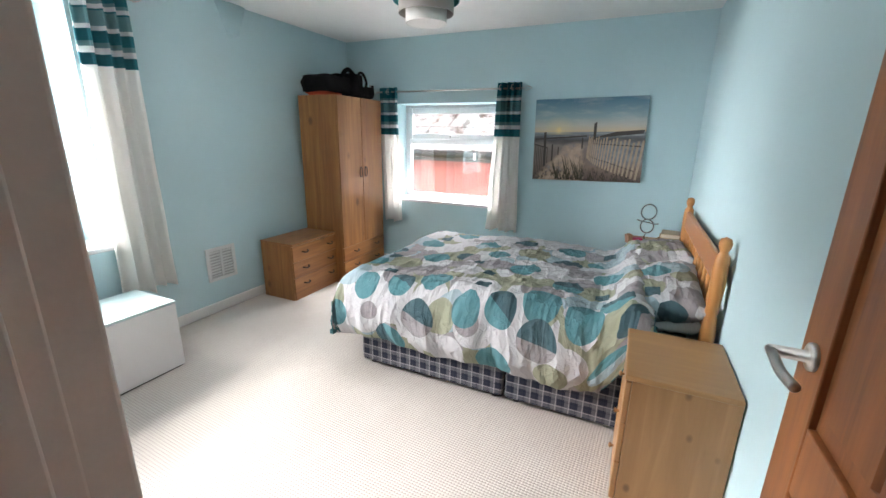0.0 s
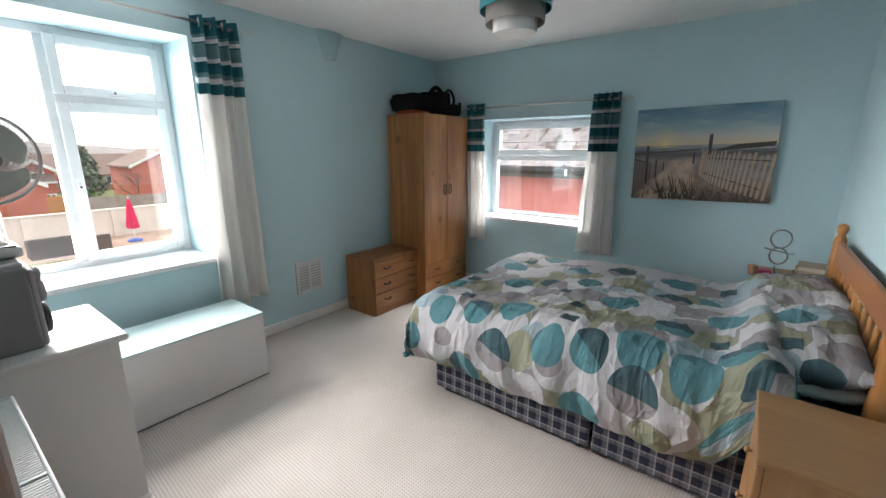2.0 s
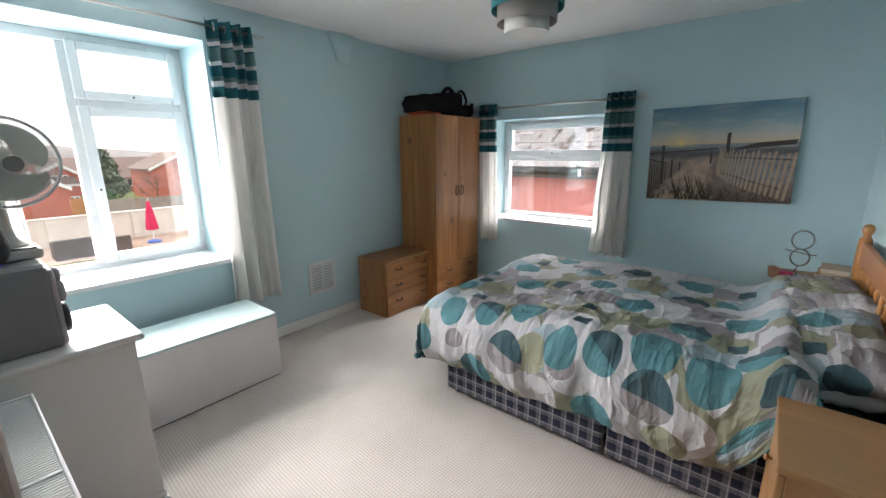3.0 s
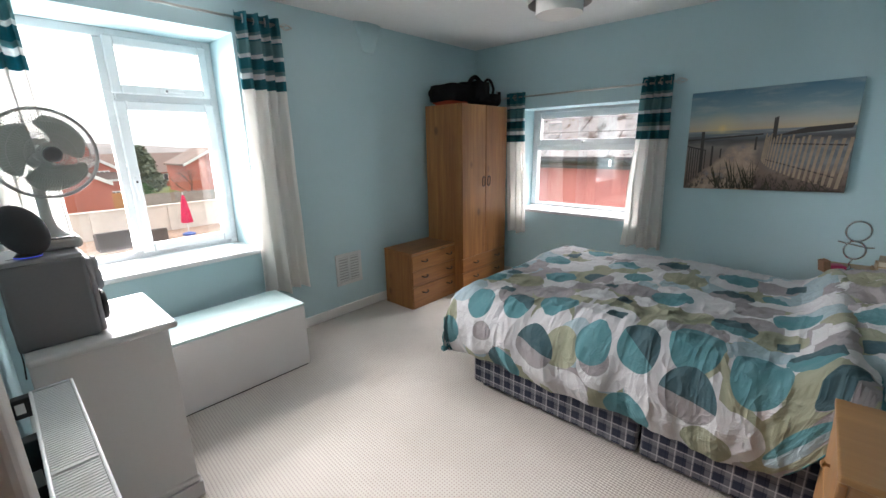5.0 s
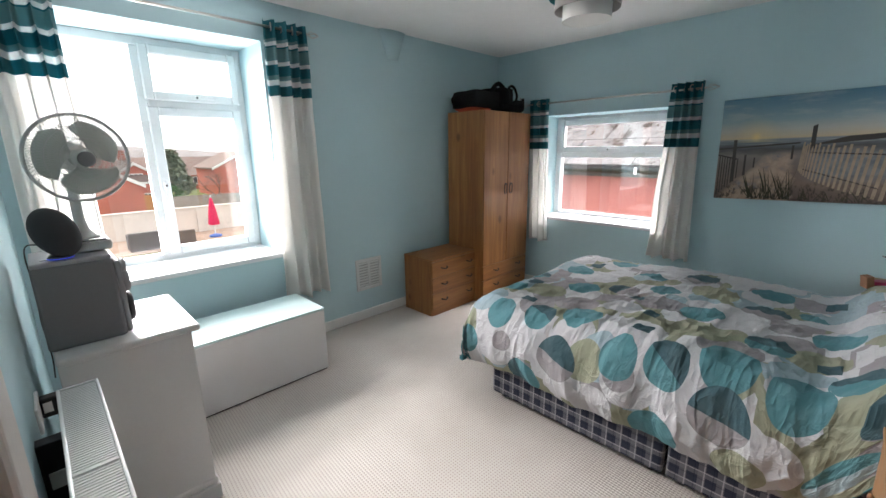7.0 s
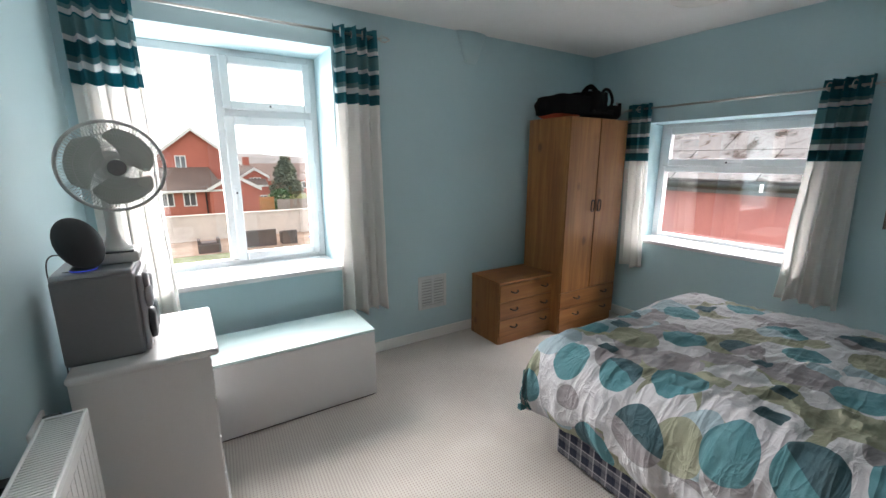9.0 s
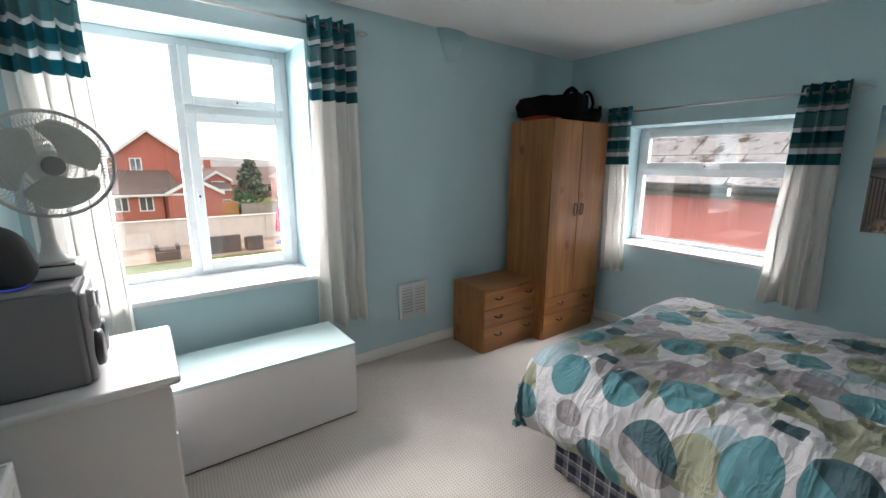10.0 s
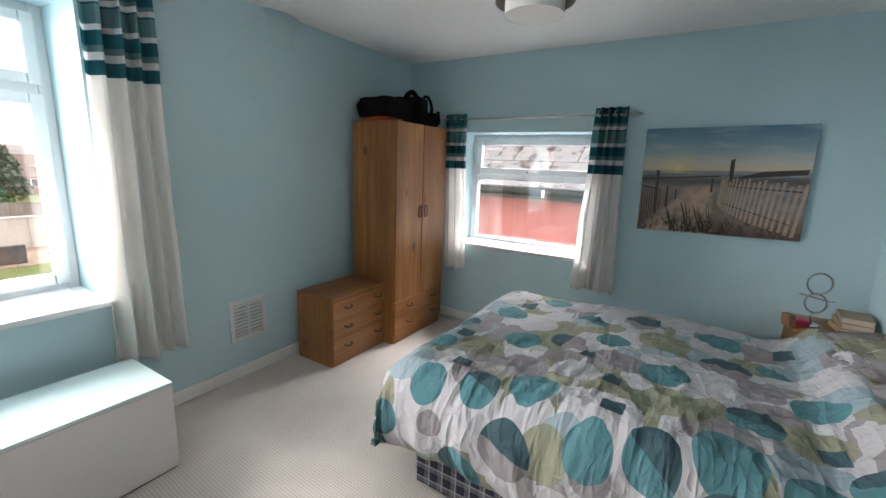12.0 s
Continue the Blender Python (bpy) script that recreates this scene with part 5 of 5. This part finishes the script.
# ---- outside ----
G = -2.6
M_BRICK = plain("red_brick_far", (0.45, 0.145, 0.105), 0.85, amount=0.2, grain=9, bump=0.0, stain=0.6)
M_ROOF = plain("brown_roof_tile", (0.14, 0.10, 0.085), 0.8, amount=0.25, grain=6, bump=0.0, stain=0.5)
M_ROOFR = plain("red_roof_tile", (0.22, 0.15, 0.125), 0.8, amount=0.25, grain=6, bump=0.0, stain=0.5)
M_TRIM = plain("white_fascia", (0.75, 0.75, 0.74), 0.5, amount=0.04, bump=0.0)
M_DARKGLASS = plain("dark_window_glass", (0.07, 0.08, 0.09), 0.08, amount=0.2, bump=0.0)
M_GRASS = plain("lawn_grass", (0.15, 0.18, 0.05), 0.95, amount=0.45, grain=14, bump=0.4, stain=0.9)
M_EARTH = plain("patio_earth", (0.42, 0.30, 0.23), 0.95, amount=0.4, grain=5, bump=0.3, stain=0.8)
M_GWALL = plain("whitewashed_block", (0.66, 0.60, 0.54), 0.9, amount=0.16, grain=6, bump=0.2, stain=0.7)
M_RATTAN = plain("brown_rattan", (0.11, 0.09, 0.088), 0.7, amount=0.3, grain=60, bump=0.4)
M_FENCE = plain("weathered_fence", (0.27, 0.23, 0.20), 0.9, amount=0.25, grain=12, bump=0.1, stain=1.5)
M_FENCEB = plain("brown_fence", (0.42, 0.20, 0.07), 0.9, amount=0.25, grain=12, bump=0.1, stain=1.5)
M_PINK = plain("pink_canvas", (0.68, 0.02, 0.10), 0.8, amount=0.12, grain=30)
M_NEEDLE = plain("conifer_needles", (0.17, 0.19, 0.13), 0.9, amount=0.5, grain=8, bump=0.0, stain=1.0)
M_BUSH = plain("hedge_leaves", (0.06, 0.13, 0.03), 0.9, amount=0.4, grain=8, bump=0.0, stain=1.0)
M_BARK = plain("bark", (0.10, 0.075, 0.06), 0.9, amount=0.3, grain=20)

structure("ground", box(-600, 600, -600, 600, G - 0.4, G), M_GRASS, "flat lawn and garden ground running to the horizon", "ground")
structure("patio", box(-27.0, -20.7, -30, 40, G - 0.1, G + 0.02), M_EARTH, "bare reddish earth and paving beyond the lawn", "patio")


def garden_wall():
    t = thing("garden_wall", pose(0, 0, 0), "low whitewashed block garden wall with pale coping", "wall", kind="structure")
    part("wall", box(-24.75, -24.5, -30, 40, G, -1.32), M_GWALL, t)
    part("coping", box(-24.8, -24.45, -30, 40, -1.318, -1.25, 0.01), M_GWALL, t)
    for i in range(8):
        y = -6 + i * 3.1
        part("pier", box(-24.495, -24.40, y, y + 0.35, G, -1.33), M_GWALL, t)


garden_wall()


def gable_roof(t, x0, x1, y0, y1, ze, zr, mat, over=0.25):
    """Ridge along x; the gable faces the garden."""
    ym = (y0 + y1) / 2
    th = 0.14
    for s, ya in ((-1, y0), (1, y1)):
        bm = bmesh.new()
        yo = ya + s * over
        zo = ze - over * (zr - ze) / abs(ym - ya)
        pts = [(ym, zr), (yo, zo), (yo, zo + th), (ym, zr + th)]
        a = [bm.verts.new((x0, y, z)) for y, z in pts]
        b = [bm.verts.new((x1 + over, y, z)) for y, z in pts]
        bm.faces.new(a)
        bm.faces.new(b[::-1])
        for i in range(4):
            bm.faces.new((a[i], a[(i + 1) % 4], b[(i + 1) % 4], b[i]))
        part("roof", bm, mat, t)
        bm = bmesh.new()
        q = [bm.verts.new((x1 + over + dx, y, z)) for dx in (0.004, 0.04) for y, z in ((ym, zr + th + 0.02), (yo, zo + th + 0.02), (yo, zo - 0.08), (ym, zr - 0.08))]
        bm.faces.new(q[:4])
        bm.faces.new(q[4:][::-1])
        for i in range(4):
            bm.faces.new((q[i], q[(i + 1) % 4], q[4 + (i + 1) % 4], q[4 + i]))
        part("bargeboard", bm, M_TRIM, t)


def house_window(t, x, y0, y1, z0, z1, lights=2):
    bm = bmesh.new()
    f = 0.07
    add_box(bm, x, x + 0.06, y0, y0 + f, z0, z1)
    add_box(bm, x, x + 0.06, y1 - f, y1, z0, z1)
    add_box(bm, x, x + 0.058, y0 + f, y1 - f, z0, z0 + f)
    add_box(bm, x, x + 0.058, y0 + f, y1 - f, z1 - f, z1)
    for i in range(1, lights):
        y = y0 + (y1 - y0) * i / lights
        add_box(bm, x, x + 0.057, y - f / 2, y + f / 2, z0 + f, z1 - f)
    w = part("window", bm, M_TRIM, t)
    part("pane", box(x + 0.005, x + 0.02, y0 + f, y1 - f, z0 + f, z1 - f), M_DARKGLASS, w)


def pent_wall(bm, x0, x1, y0, y1, z0, ze, zr):
    """Wall block with a gable end."""
    ym = (y0 + y1) / 2
    pts = [(y0, z0), (y1, z0), (y1, ze), (ym, zr), (y0, ze)]
    a = [bm.verts.new((x0, y, z)) for y, z in pts]
    b = [bm.verts.new((x1, y, z)) for y, z in pts]
    bm.faces.new(a)
    bm.faces.new(b[::-1])
    for i in range(5):
        bm.faces.new((a[i], a[(i + 1) % 5], b[(i + 1) % 5], b[i]))
    return bm


def house_a():
    t = thing("brick_house", pose(0, 0, 0), "red brick gabled house with a tiled lean-to extension", "house")
    part("wall", pent_wall(bmesh.new(), -46, -36, -1.1, 4.7, G, 1.35, 3.66), M_BRICK, t)
    gable_roof(t, -46, -36, -1.1, 4.7, 1.35, 3.66, M_ROOF)
    part("wing_wall", box(-43, -37.5, -9, -1.1, G, 1.3), M_BRICK, t)
    bm = bmesh.new()
    q = [bm.verts.new(p) for p in ((-37.2, -9, 1.2), (-37.2, -0.9, 1.2), (-40.4, -0.9, 3.5), (-40.4, -9, 3.5), (-37.2, -9, 1.05), (-37.2, -0.9, 1.05), (-40.4, -0.9, 3.3), (-40.4, -9, 3.3))]
    for f in ((0, 1, 2, 3), (7, 6, 5, 4), (0, 4, 5, 1), (2, 1, 5, 6), (3, 2, 6, 7), (0, 3, 7, 4)):
        bm.faces.new([q[i] for i in f])
    part("wing_roof", bm, M_ROOF, t)
    house_window(t, -35.998, 0.62, 1.32, 0.76, 1.83, 2)
    # single-storey extension
    part("extension_wall", box(-35.998, -33, -5.5, 3.3, G, -0.48), M_BRICK, t)
    bm = bmesh.new()
    q = [bm.verts.new(p) for p in ((-32.7, -5.7, -0.56), (-32.7, 3.4, -0.56), (-36.0, 2.7, 0.86), (-36.0, -5.7, 0.86), (-32.7, -5.7, -0.42), (-32.7, 3.4, -0.42), (-36.0, 2.7, 1.0), (-36.0, -5.7, 1.0))]
    for f in ((0, 1, 2, 3), (7, 6, 5, 4), (0, 4, 5, 1), (2, 1, 5, 6), (3, 2, 6, 7), (0, 3, 7, 4)):
        bm.faces.new([q[i] for i in f])
    part("extension_roof", bm, M_ROOF, t)
    part("gutter", box(-32.69, -32.58, -5.7, 3.4, -0.62, -0.48, 0.02), M_TRIM, t)
    part("side_gable", pent_wall(bmesh.new(), -34.5, -32.6, 2.4, 5.6, G, -0.5, 0.42), M_BRICK, t)
    gable_roof(t, -34.5, -32.6, 2.4, 5.6, -0.5, 0.42, M_ROOF, 0.12)
    house_window(t, -32.998, -0.42, 0.33, -1.55, -0.62, 2)
    house_window(t, -32.998, 0.84, 1.62, -1.58, -0.62, 2)
    part("downpipe", tube([(-32.9, 2.2, -0.55), (-32.9, 2.2, G)], 0.05, 8), M_BLACKP, t)


def house_b():
    t = thing("brick_house", pose(0, 0, 0), "small red brick house with a white door and gabled dormer", "house")
    part("wall", box(-42, -38, 3.9, 7.0, -3.2, -0.62), M_BRICK, t)
    part("fascia", box(-37.99, -37.85, 3.8, 7.1, -0.70, -0.55), M_TRIM, t)
    bm = bmesh.new()
    q = [bm.verts.new(p) for p in ((-37.8, 3.8, -0.54), (-37.8, 7.1, -0.54), (-40.5, 7.1, 0.35), (-40.5, 3.8, 0.35), (-42.5, 3.8, -0.54), (-42.5, 7.1, -0.54))]
    for f in ((0, 1, 2, 3), (3, 2, 5, 4), (1, 5, 2), (0, 3, 4)):
        bm.faces.new([q[i] for i in f])
    part("roof", bm, M_ROOF, t)
    part("dormer_wall", pent_wall(bmesh.new(), -44, -39.2, 5.2, 7.3, -0.5, 0.08, 0.74), M_BRICK, t)
    gable_roof(t, -44, -39.2, 5.2, 7.3, 0.08, 0.74, M_ROOF, 0.12)
    house_window(t, -39.198, 5.85, 6.75, -0.36, 0.04, 3)
    house_window(t, -37.998, 6.35, 6.95, -1.75, -1.4, 2)
    d = part("door", box(-37.998, -37.93, 5.2, 5.62, -3.1, -1.05), M_TRIM, t)
    part("pane", box(-37.929, -37.92, 5.28, 5.54, -2.1, -1.35), M_DARKGLASS, d)


def row_houses():
    for y0, y1 in ((7.2, 11.8), (12.2, 19.5)):
        t = thing("terraced_house", pose(0, 0, 0), "far red brick terraced house with tiled roof", "house", "far houses")
        part("wall", box(-62, -55, y0, y1, -4, -0.95), M_BRICK, t)
        bm = bmesh.new()
        q = [bm.verts.new(p) for p in ((-54.7, y0 - 0.2, -1.0), (-54.7, y1 + 0.2, -1.0), (-58.5, y1 + 0.2, 1.1), (-58.5, y0 - 0.2, 1.1), (-62.3, y0 - 0.2, -1.0), (-62.3, y1 + 0.2, -1.0))]
        for f in ((0, 1, 2, 3), (3, 2, 5, 4), (1, 5, 2), (0, 3, 4)):
            bm.faces.new([q[i] for i in f])
        part("roof", bm, M_ROOFR, t)
        n = int((y1 - y0) / 2.4)
        for i in range(n):
            y = y0 + 0.8 + i * 2.4
            house_window(t, -54.998, y, y + 1.5, -2.0, -1.15, 3)
        part("chimney", box(-58.9, -58.1, y0 + 0.5, y0 + 1.2, 0.6, 1.9), M_BRICK, t)
        part("canopy", box(-54.99, -54.3, y0 + 0.1, y1 - 0.1, -2.9, -2.7), M_TRIM, t)
    t = thing("gabled_house", pose(0, 0, 0), "red brick gable end with white bargeboards", "house", "far houses")
    part("wall", pent_wall(bmesh.new(), -50, -44, 13.2, 18.6, -4, 0.1, 1.5), M_BRICK, t)
    gable_roof(t, -50, -44, 13.2, 18.6, 0.1, 1.5, M_ROOFR)
    t = thing("wooded_hill", pose(0, 0, 0), "low distant wooded hillside", "hill", kind="structure")
    bm = bmesh.new()
    g = []
    for i in range(61):
        y = -260 + i * 10
        h = 7 + 5 * noise.noise((y * 0.011, 0, 0)) + 1.2 * noise.noise((y * 0.08, 2, 0))
        g.append([bm.verts.new((-300, y, G)), bm.verts.new((-330, y, G + h * 0.7)), bm.verts.new((-380, y, G + h))])
    for a, b in zip(g, g[1:]):
        for k in range(2):
            bm.faces.new((a[k], b[k], b[k + 1], a[k + 1]))
    part("slope", bm, plain("winter_woods", (0.30, 0.27, 0.26), 0.95, amount=0.3, grain=0.2, bump=0.0, stain=0.05), t, "hazy brown winter woods")


def fences():
    t = thing("panel_fence", pose(0, 0, 0), "weathered grey board fence behind the garden wall", "fence")
    for i in range(60):
        y = 5.9 + i * 0.15
        part("board", box(-28.06, -28.04, y, y + 0.143, G, -0.95 - 0.012 * (y - 5.9) + 0.015 * math.sin(i * 1.7)), M_FENCE, t)
    t = thing("board_gate", pose(0, 0, 0), "orange-brown board gate between house and fence", "gate")
    for i in range(6):
        part("board", box(-29.06, -29.02, 5.0 + i * 0.15, 5.145 + i * 0.15, G, -0.85), M_FENCEB, t)
    for z in (-1.1, -1.6):
        part("rail", box(-29.02, -28.98, 5.0, 5.9, z, z + 0.08), M_FENCEB, t)


def rattan(x, y, w, d, h, back, label):
    t = thing("rattan_seat", pose(x, y, G + 0.02), label, "garden sofa", "rattan garden furniture")
    part("base", box(0, d, 0, w, 0, h * 0.55, 0.03), M_RATTAN, t)
    part("cushion", box(0.05, d - 0.1, 0.14, w - 0.14, h * 0.55, h * 0.66, 0.03), plain("grey_cushion", (0.14, 0.12, 0.12), 0.9), t)
    if back:
        part("backrest", box(d - 0.14, d, 0, w, h * 0.5, h, 0.03), M_RATTAN, t)
    for y0 in (0, w - 0.13):
        part("arm", box(0, d - 0.14, y0, y0 + 0.13, h * 0.5, h * 0.85, 0.03), M_RATTAN, t)


def parasol():
    t = thing("parasol", pose(-22.4, 6.62, G + 0.02), "closed bright pink garden parasol on a blue base", "parasol")
    n = 24
    bm = bmesh.new()
    rings = []
    for r, z in ((0.02, 1.95), (0.06, 1.85), (0.12, 1.5), (0.17, 1.1), (0.22, 0.65), (0.19, 0.6)):
        rings.append([bm.verts.new((r * (1 + 0.22 * math.cos(6 * a)) * math.cos(a), r * (1 + 0.22 * math.cos(6 * a)) * math.sin(a), z)) for a in [2 * math.pi * i / n for i in range(n)]])
    for a, b in zip(rings, rings[1:]):
        for i in range(n):
            bm.faces.new((a[i], a[(i + 1) % n], b[(i + 1) % n], b[i]))
    part("canopy", bm, M_PINK, t, smooth=True)
    part("pole", tube([(0, 0, 0), (0, 0, 2.05)], 0.022, 8), M_TRIM, t)
    part("base", lathe([(0.28, 0), (0.28, 0.08), (0.08, 0.14)], 20), plain("blue_plastic", (0.05, 0.12, 0.42), 0.5), t)


def leafy(name, m, label, category, height, radius, trunk, mat, clumps, conical, seed):
    t = thing(name, m, label, category)
    part("trunk", tube([(0, 0, 0), (0.05, 0.02, height * 0.5), (0, 0, height * 0.93)], trunk, 8), M_BARK, t)
    rnd = random.Random(seed)
    verts, faces = [], []
    for i in range(clumps):
        k = rnd.random() ** 0.8
        z = height * (0.12 + 0.88 * k)
        rr = radius * ((1 - k) ** 0.65 if conical else math.sqrt(max(0.02, 1 - (2 * k - 1) ** 2))) * (0.55 + 0.5 * rnd.random())
        a = rnd.random() * 6.283
        c = Vector((rr * math.cos(a), rr * math.sin(a), z))
        for q in range(7):
            s = height * (0.018 + 0.03 * rnd.random())
            o = c + Vector((rnd.gauss(0, 1), rnd.gauss(0, 1), rnd.gauss(0, 0.6))) * height * 0.03
            d1 = Vector((rnd.gauss(0, 1), rnd.gauss(0, 1), rnd.gauss(0, 0.5))).normalized() * s
            d2 = Vector((rnd.gauss(0, 1), rnd.gauss(0, 1), rnd.gauss(0, 0.5))).normalized() * s
            b = len(verts)
            verts += [o - d1, o + d2, o + d1 * 1.1, o - d2]
            faces.append((b, b + 1, b + 2, b + 3))
    me = bpy.data.meshes.new("crown")
    me.from_pydata([tuple(v) for v in verts], [], faces)
    me.materials.append(mat)
    ob = new("crown", me)
    ob.parent = t
    return t


def bare_tree(m, height, seed, label):
    t = thing("bare_tree", m, label, "tree")
    rnd = random.Random(seed)
    bm = bmesh.new()

    def grow(p, d, length, r, depth):
        q = p + d * length
        join(bm, tube([p, (p + q) / 2 + Vector((rnd.gauss(0, 1), rnd.gauss(0, 1), 0)) * length * 0.06, q], r, 4))
        if depth:
            for _ in range(3):
                nd = (d + Vector((rnd.gauss(0, 0.5), rnd.gauss(0, 0.5), rnd.gauss(0.1, 0.25)))).normalized()
                grow(q - d * length * 0.15 * rnd.random(), nd, length * (0.6 + 0.2 * rnd.random()), r * 0.6, depth - 1)

    grow(Vector((0, 0, 0)), Vector((0, 0, 1)), height * 0.33, height * 0.012, 4)
    part("branches", bm, M_BARK, t, "bare brown winter twigs")


def neighbour():
    t = thing("rendered_building", pose(0, 0, 0), "neighbouring building with red rough render and lichened slab roof", "building")
    render_ = plain("red_rough_render", (0.30, 0.105, 0.095), 0.9, amount=0.2, grain=28, bump=0.8, stain=1.6)
    part("wall", box(-14, 8, 7.5, 7.75, G, 1.12), render_, t)
    n = Nodes("lichened_slab", 0.9, spec=0.2)
    v = n.coords()
    a = n.noise(v, 4.0, 6, 0.65, 0.6)
    b = n.noise(v, 11, 5, 0.7)
    col = n.ramp(b, [(0.3, (0.15, 0.14, 0.14)), (0.7, (0.22, 0.205, 0.205))])
    col = n.mix(n.ramp(a, [(0.54, (0, 0, 0)), (0.60, (0.95, 0.95, 0.95))]), col, (0.05, 0.034, 0.027))
    n.color(col)
    n.bump(b, 0.5, 0.01)
    roof = part("roof", box(-14, 8, 0, 0.02, 0, 0.02), M_BLACKP, t)
    pitch = 30
    m = pose(0, 7.36, 1.20, pitch, 0, 0)
    for r in range(4):
        for i in range(17):
            x = -13 + i * 1.15 + (0.4 if r % 2 else 0)
            bm = box(x, x + 1.138, r * 0.80, r * 0.80 + 0.86, 0.012 * (r % 2), 0.03 + 0.012 * (r % 2), 0.003, 1)
            bmesh.ops.transform(bm, matrix=m @ pose(0, 0, 0, 1.2), verts=bm.verts)
            part("slab", bm, n.mat, roof)
    # half-round gutter on its brackets
    bm = bmesh.new()
    k = 10
    prev = None
    for x in (-14, 8):
        ring = [bm.verts.new((x, 7.34 + 0.075 * math.cos(math.pi + math.pi * i / k), 1.17 + 0.085 * math.sin(math.pi + math.pi * i / k))) for i in range(k + 1)]
        if prev:
            for i in range(k):
                bm.faces.new((prev[i], prev[i + 1], ring[i + 1], ring[i]))
        prev = ring
    gt = part("gutter", bm, M_BLACKP, t, "black half-round gutter")
    s = gt.modifiers.new("thick", "SOLIDIFY")
    s.thickness = 0.006
    part("fascia", box(-14, 8, 7.42, 7.498, 1.02, 1.21), plain("dark_fascia", (0.06, 0.05, 0.05), 0.6), t)
    for i in range(13):
        x = -13.4 + i * 1.55
        part("gutter_bracket", box(x - 0.02, x + 0.02, 7.255, 7.262, 1.075, 1.18, 0.001), M_TRIM, t)


house_a()
house_b()
row_houses()
fences()
rattan(-22.1, 3.0, 1.5, 0.85, 0.8, True, "brown rattan garden sofa on the patio")
rattan(-21.7, 1.15, 0.9, 0.8, 0.7, False, "low brown rattan garden seat on the patio")
rattan(-21.9, 4.75, 0.72, 0.7, 0.68, True, "brown rattan garden chair on the patio")
parasol()
leafy("conifer_tree", pose(-45, 10.0, -2.6), "dark spreading conifer beyond the fence", "tree", 4.3, 1.7, 0.12, M_NEEDLE, 620, True, 11)
leafy("hedge_bush", pose(-34, 7.3, G), "rounded green hedge bush", "bush", 1.9, 0.9, 0.05, M_BUSH, 320, False, 12)
bare_tree(pose(-30, 9.2, G), 3.6, 5, "small bare winter tree by the fence")
bare_tree(pose(-60, 5.0, -3), 8.0, 6, "bare winter tree behind the houses")
neighbour()
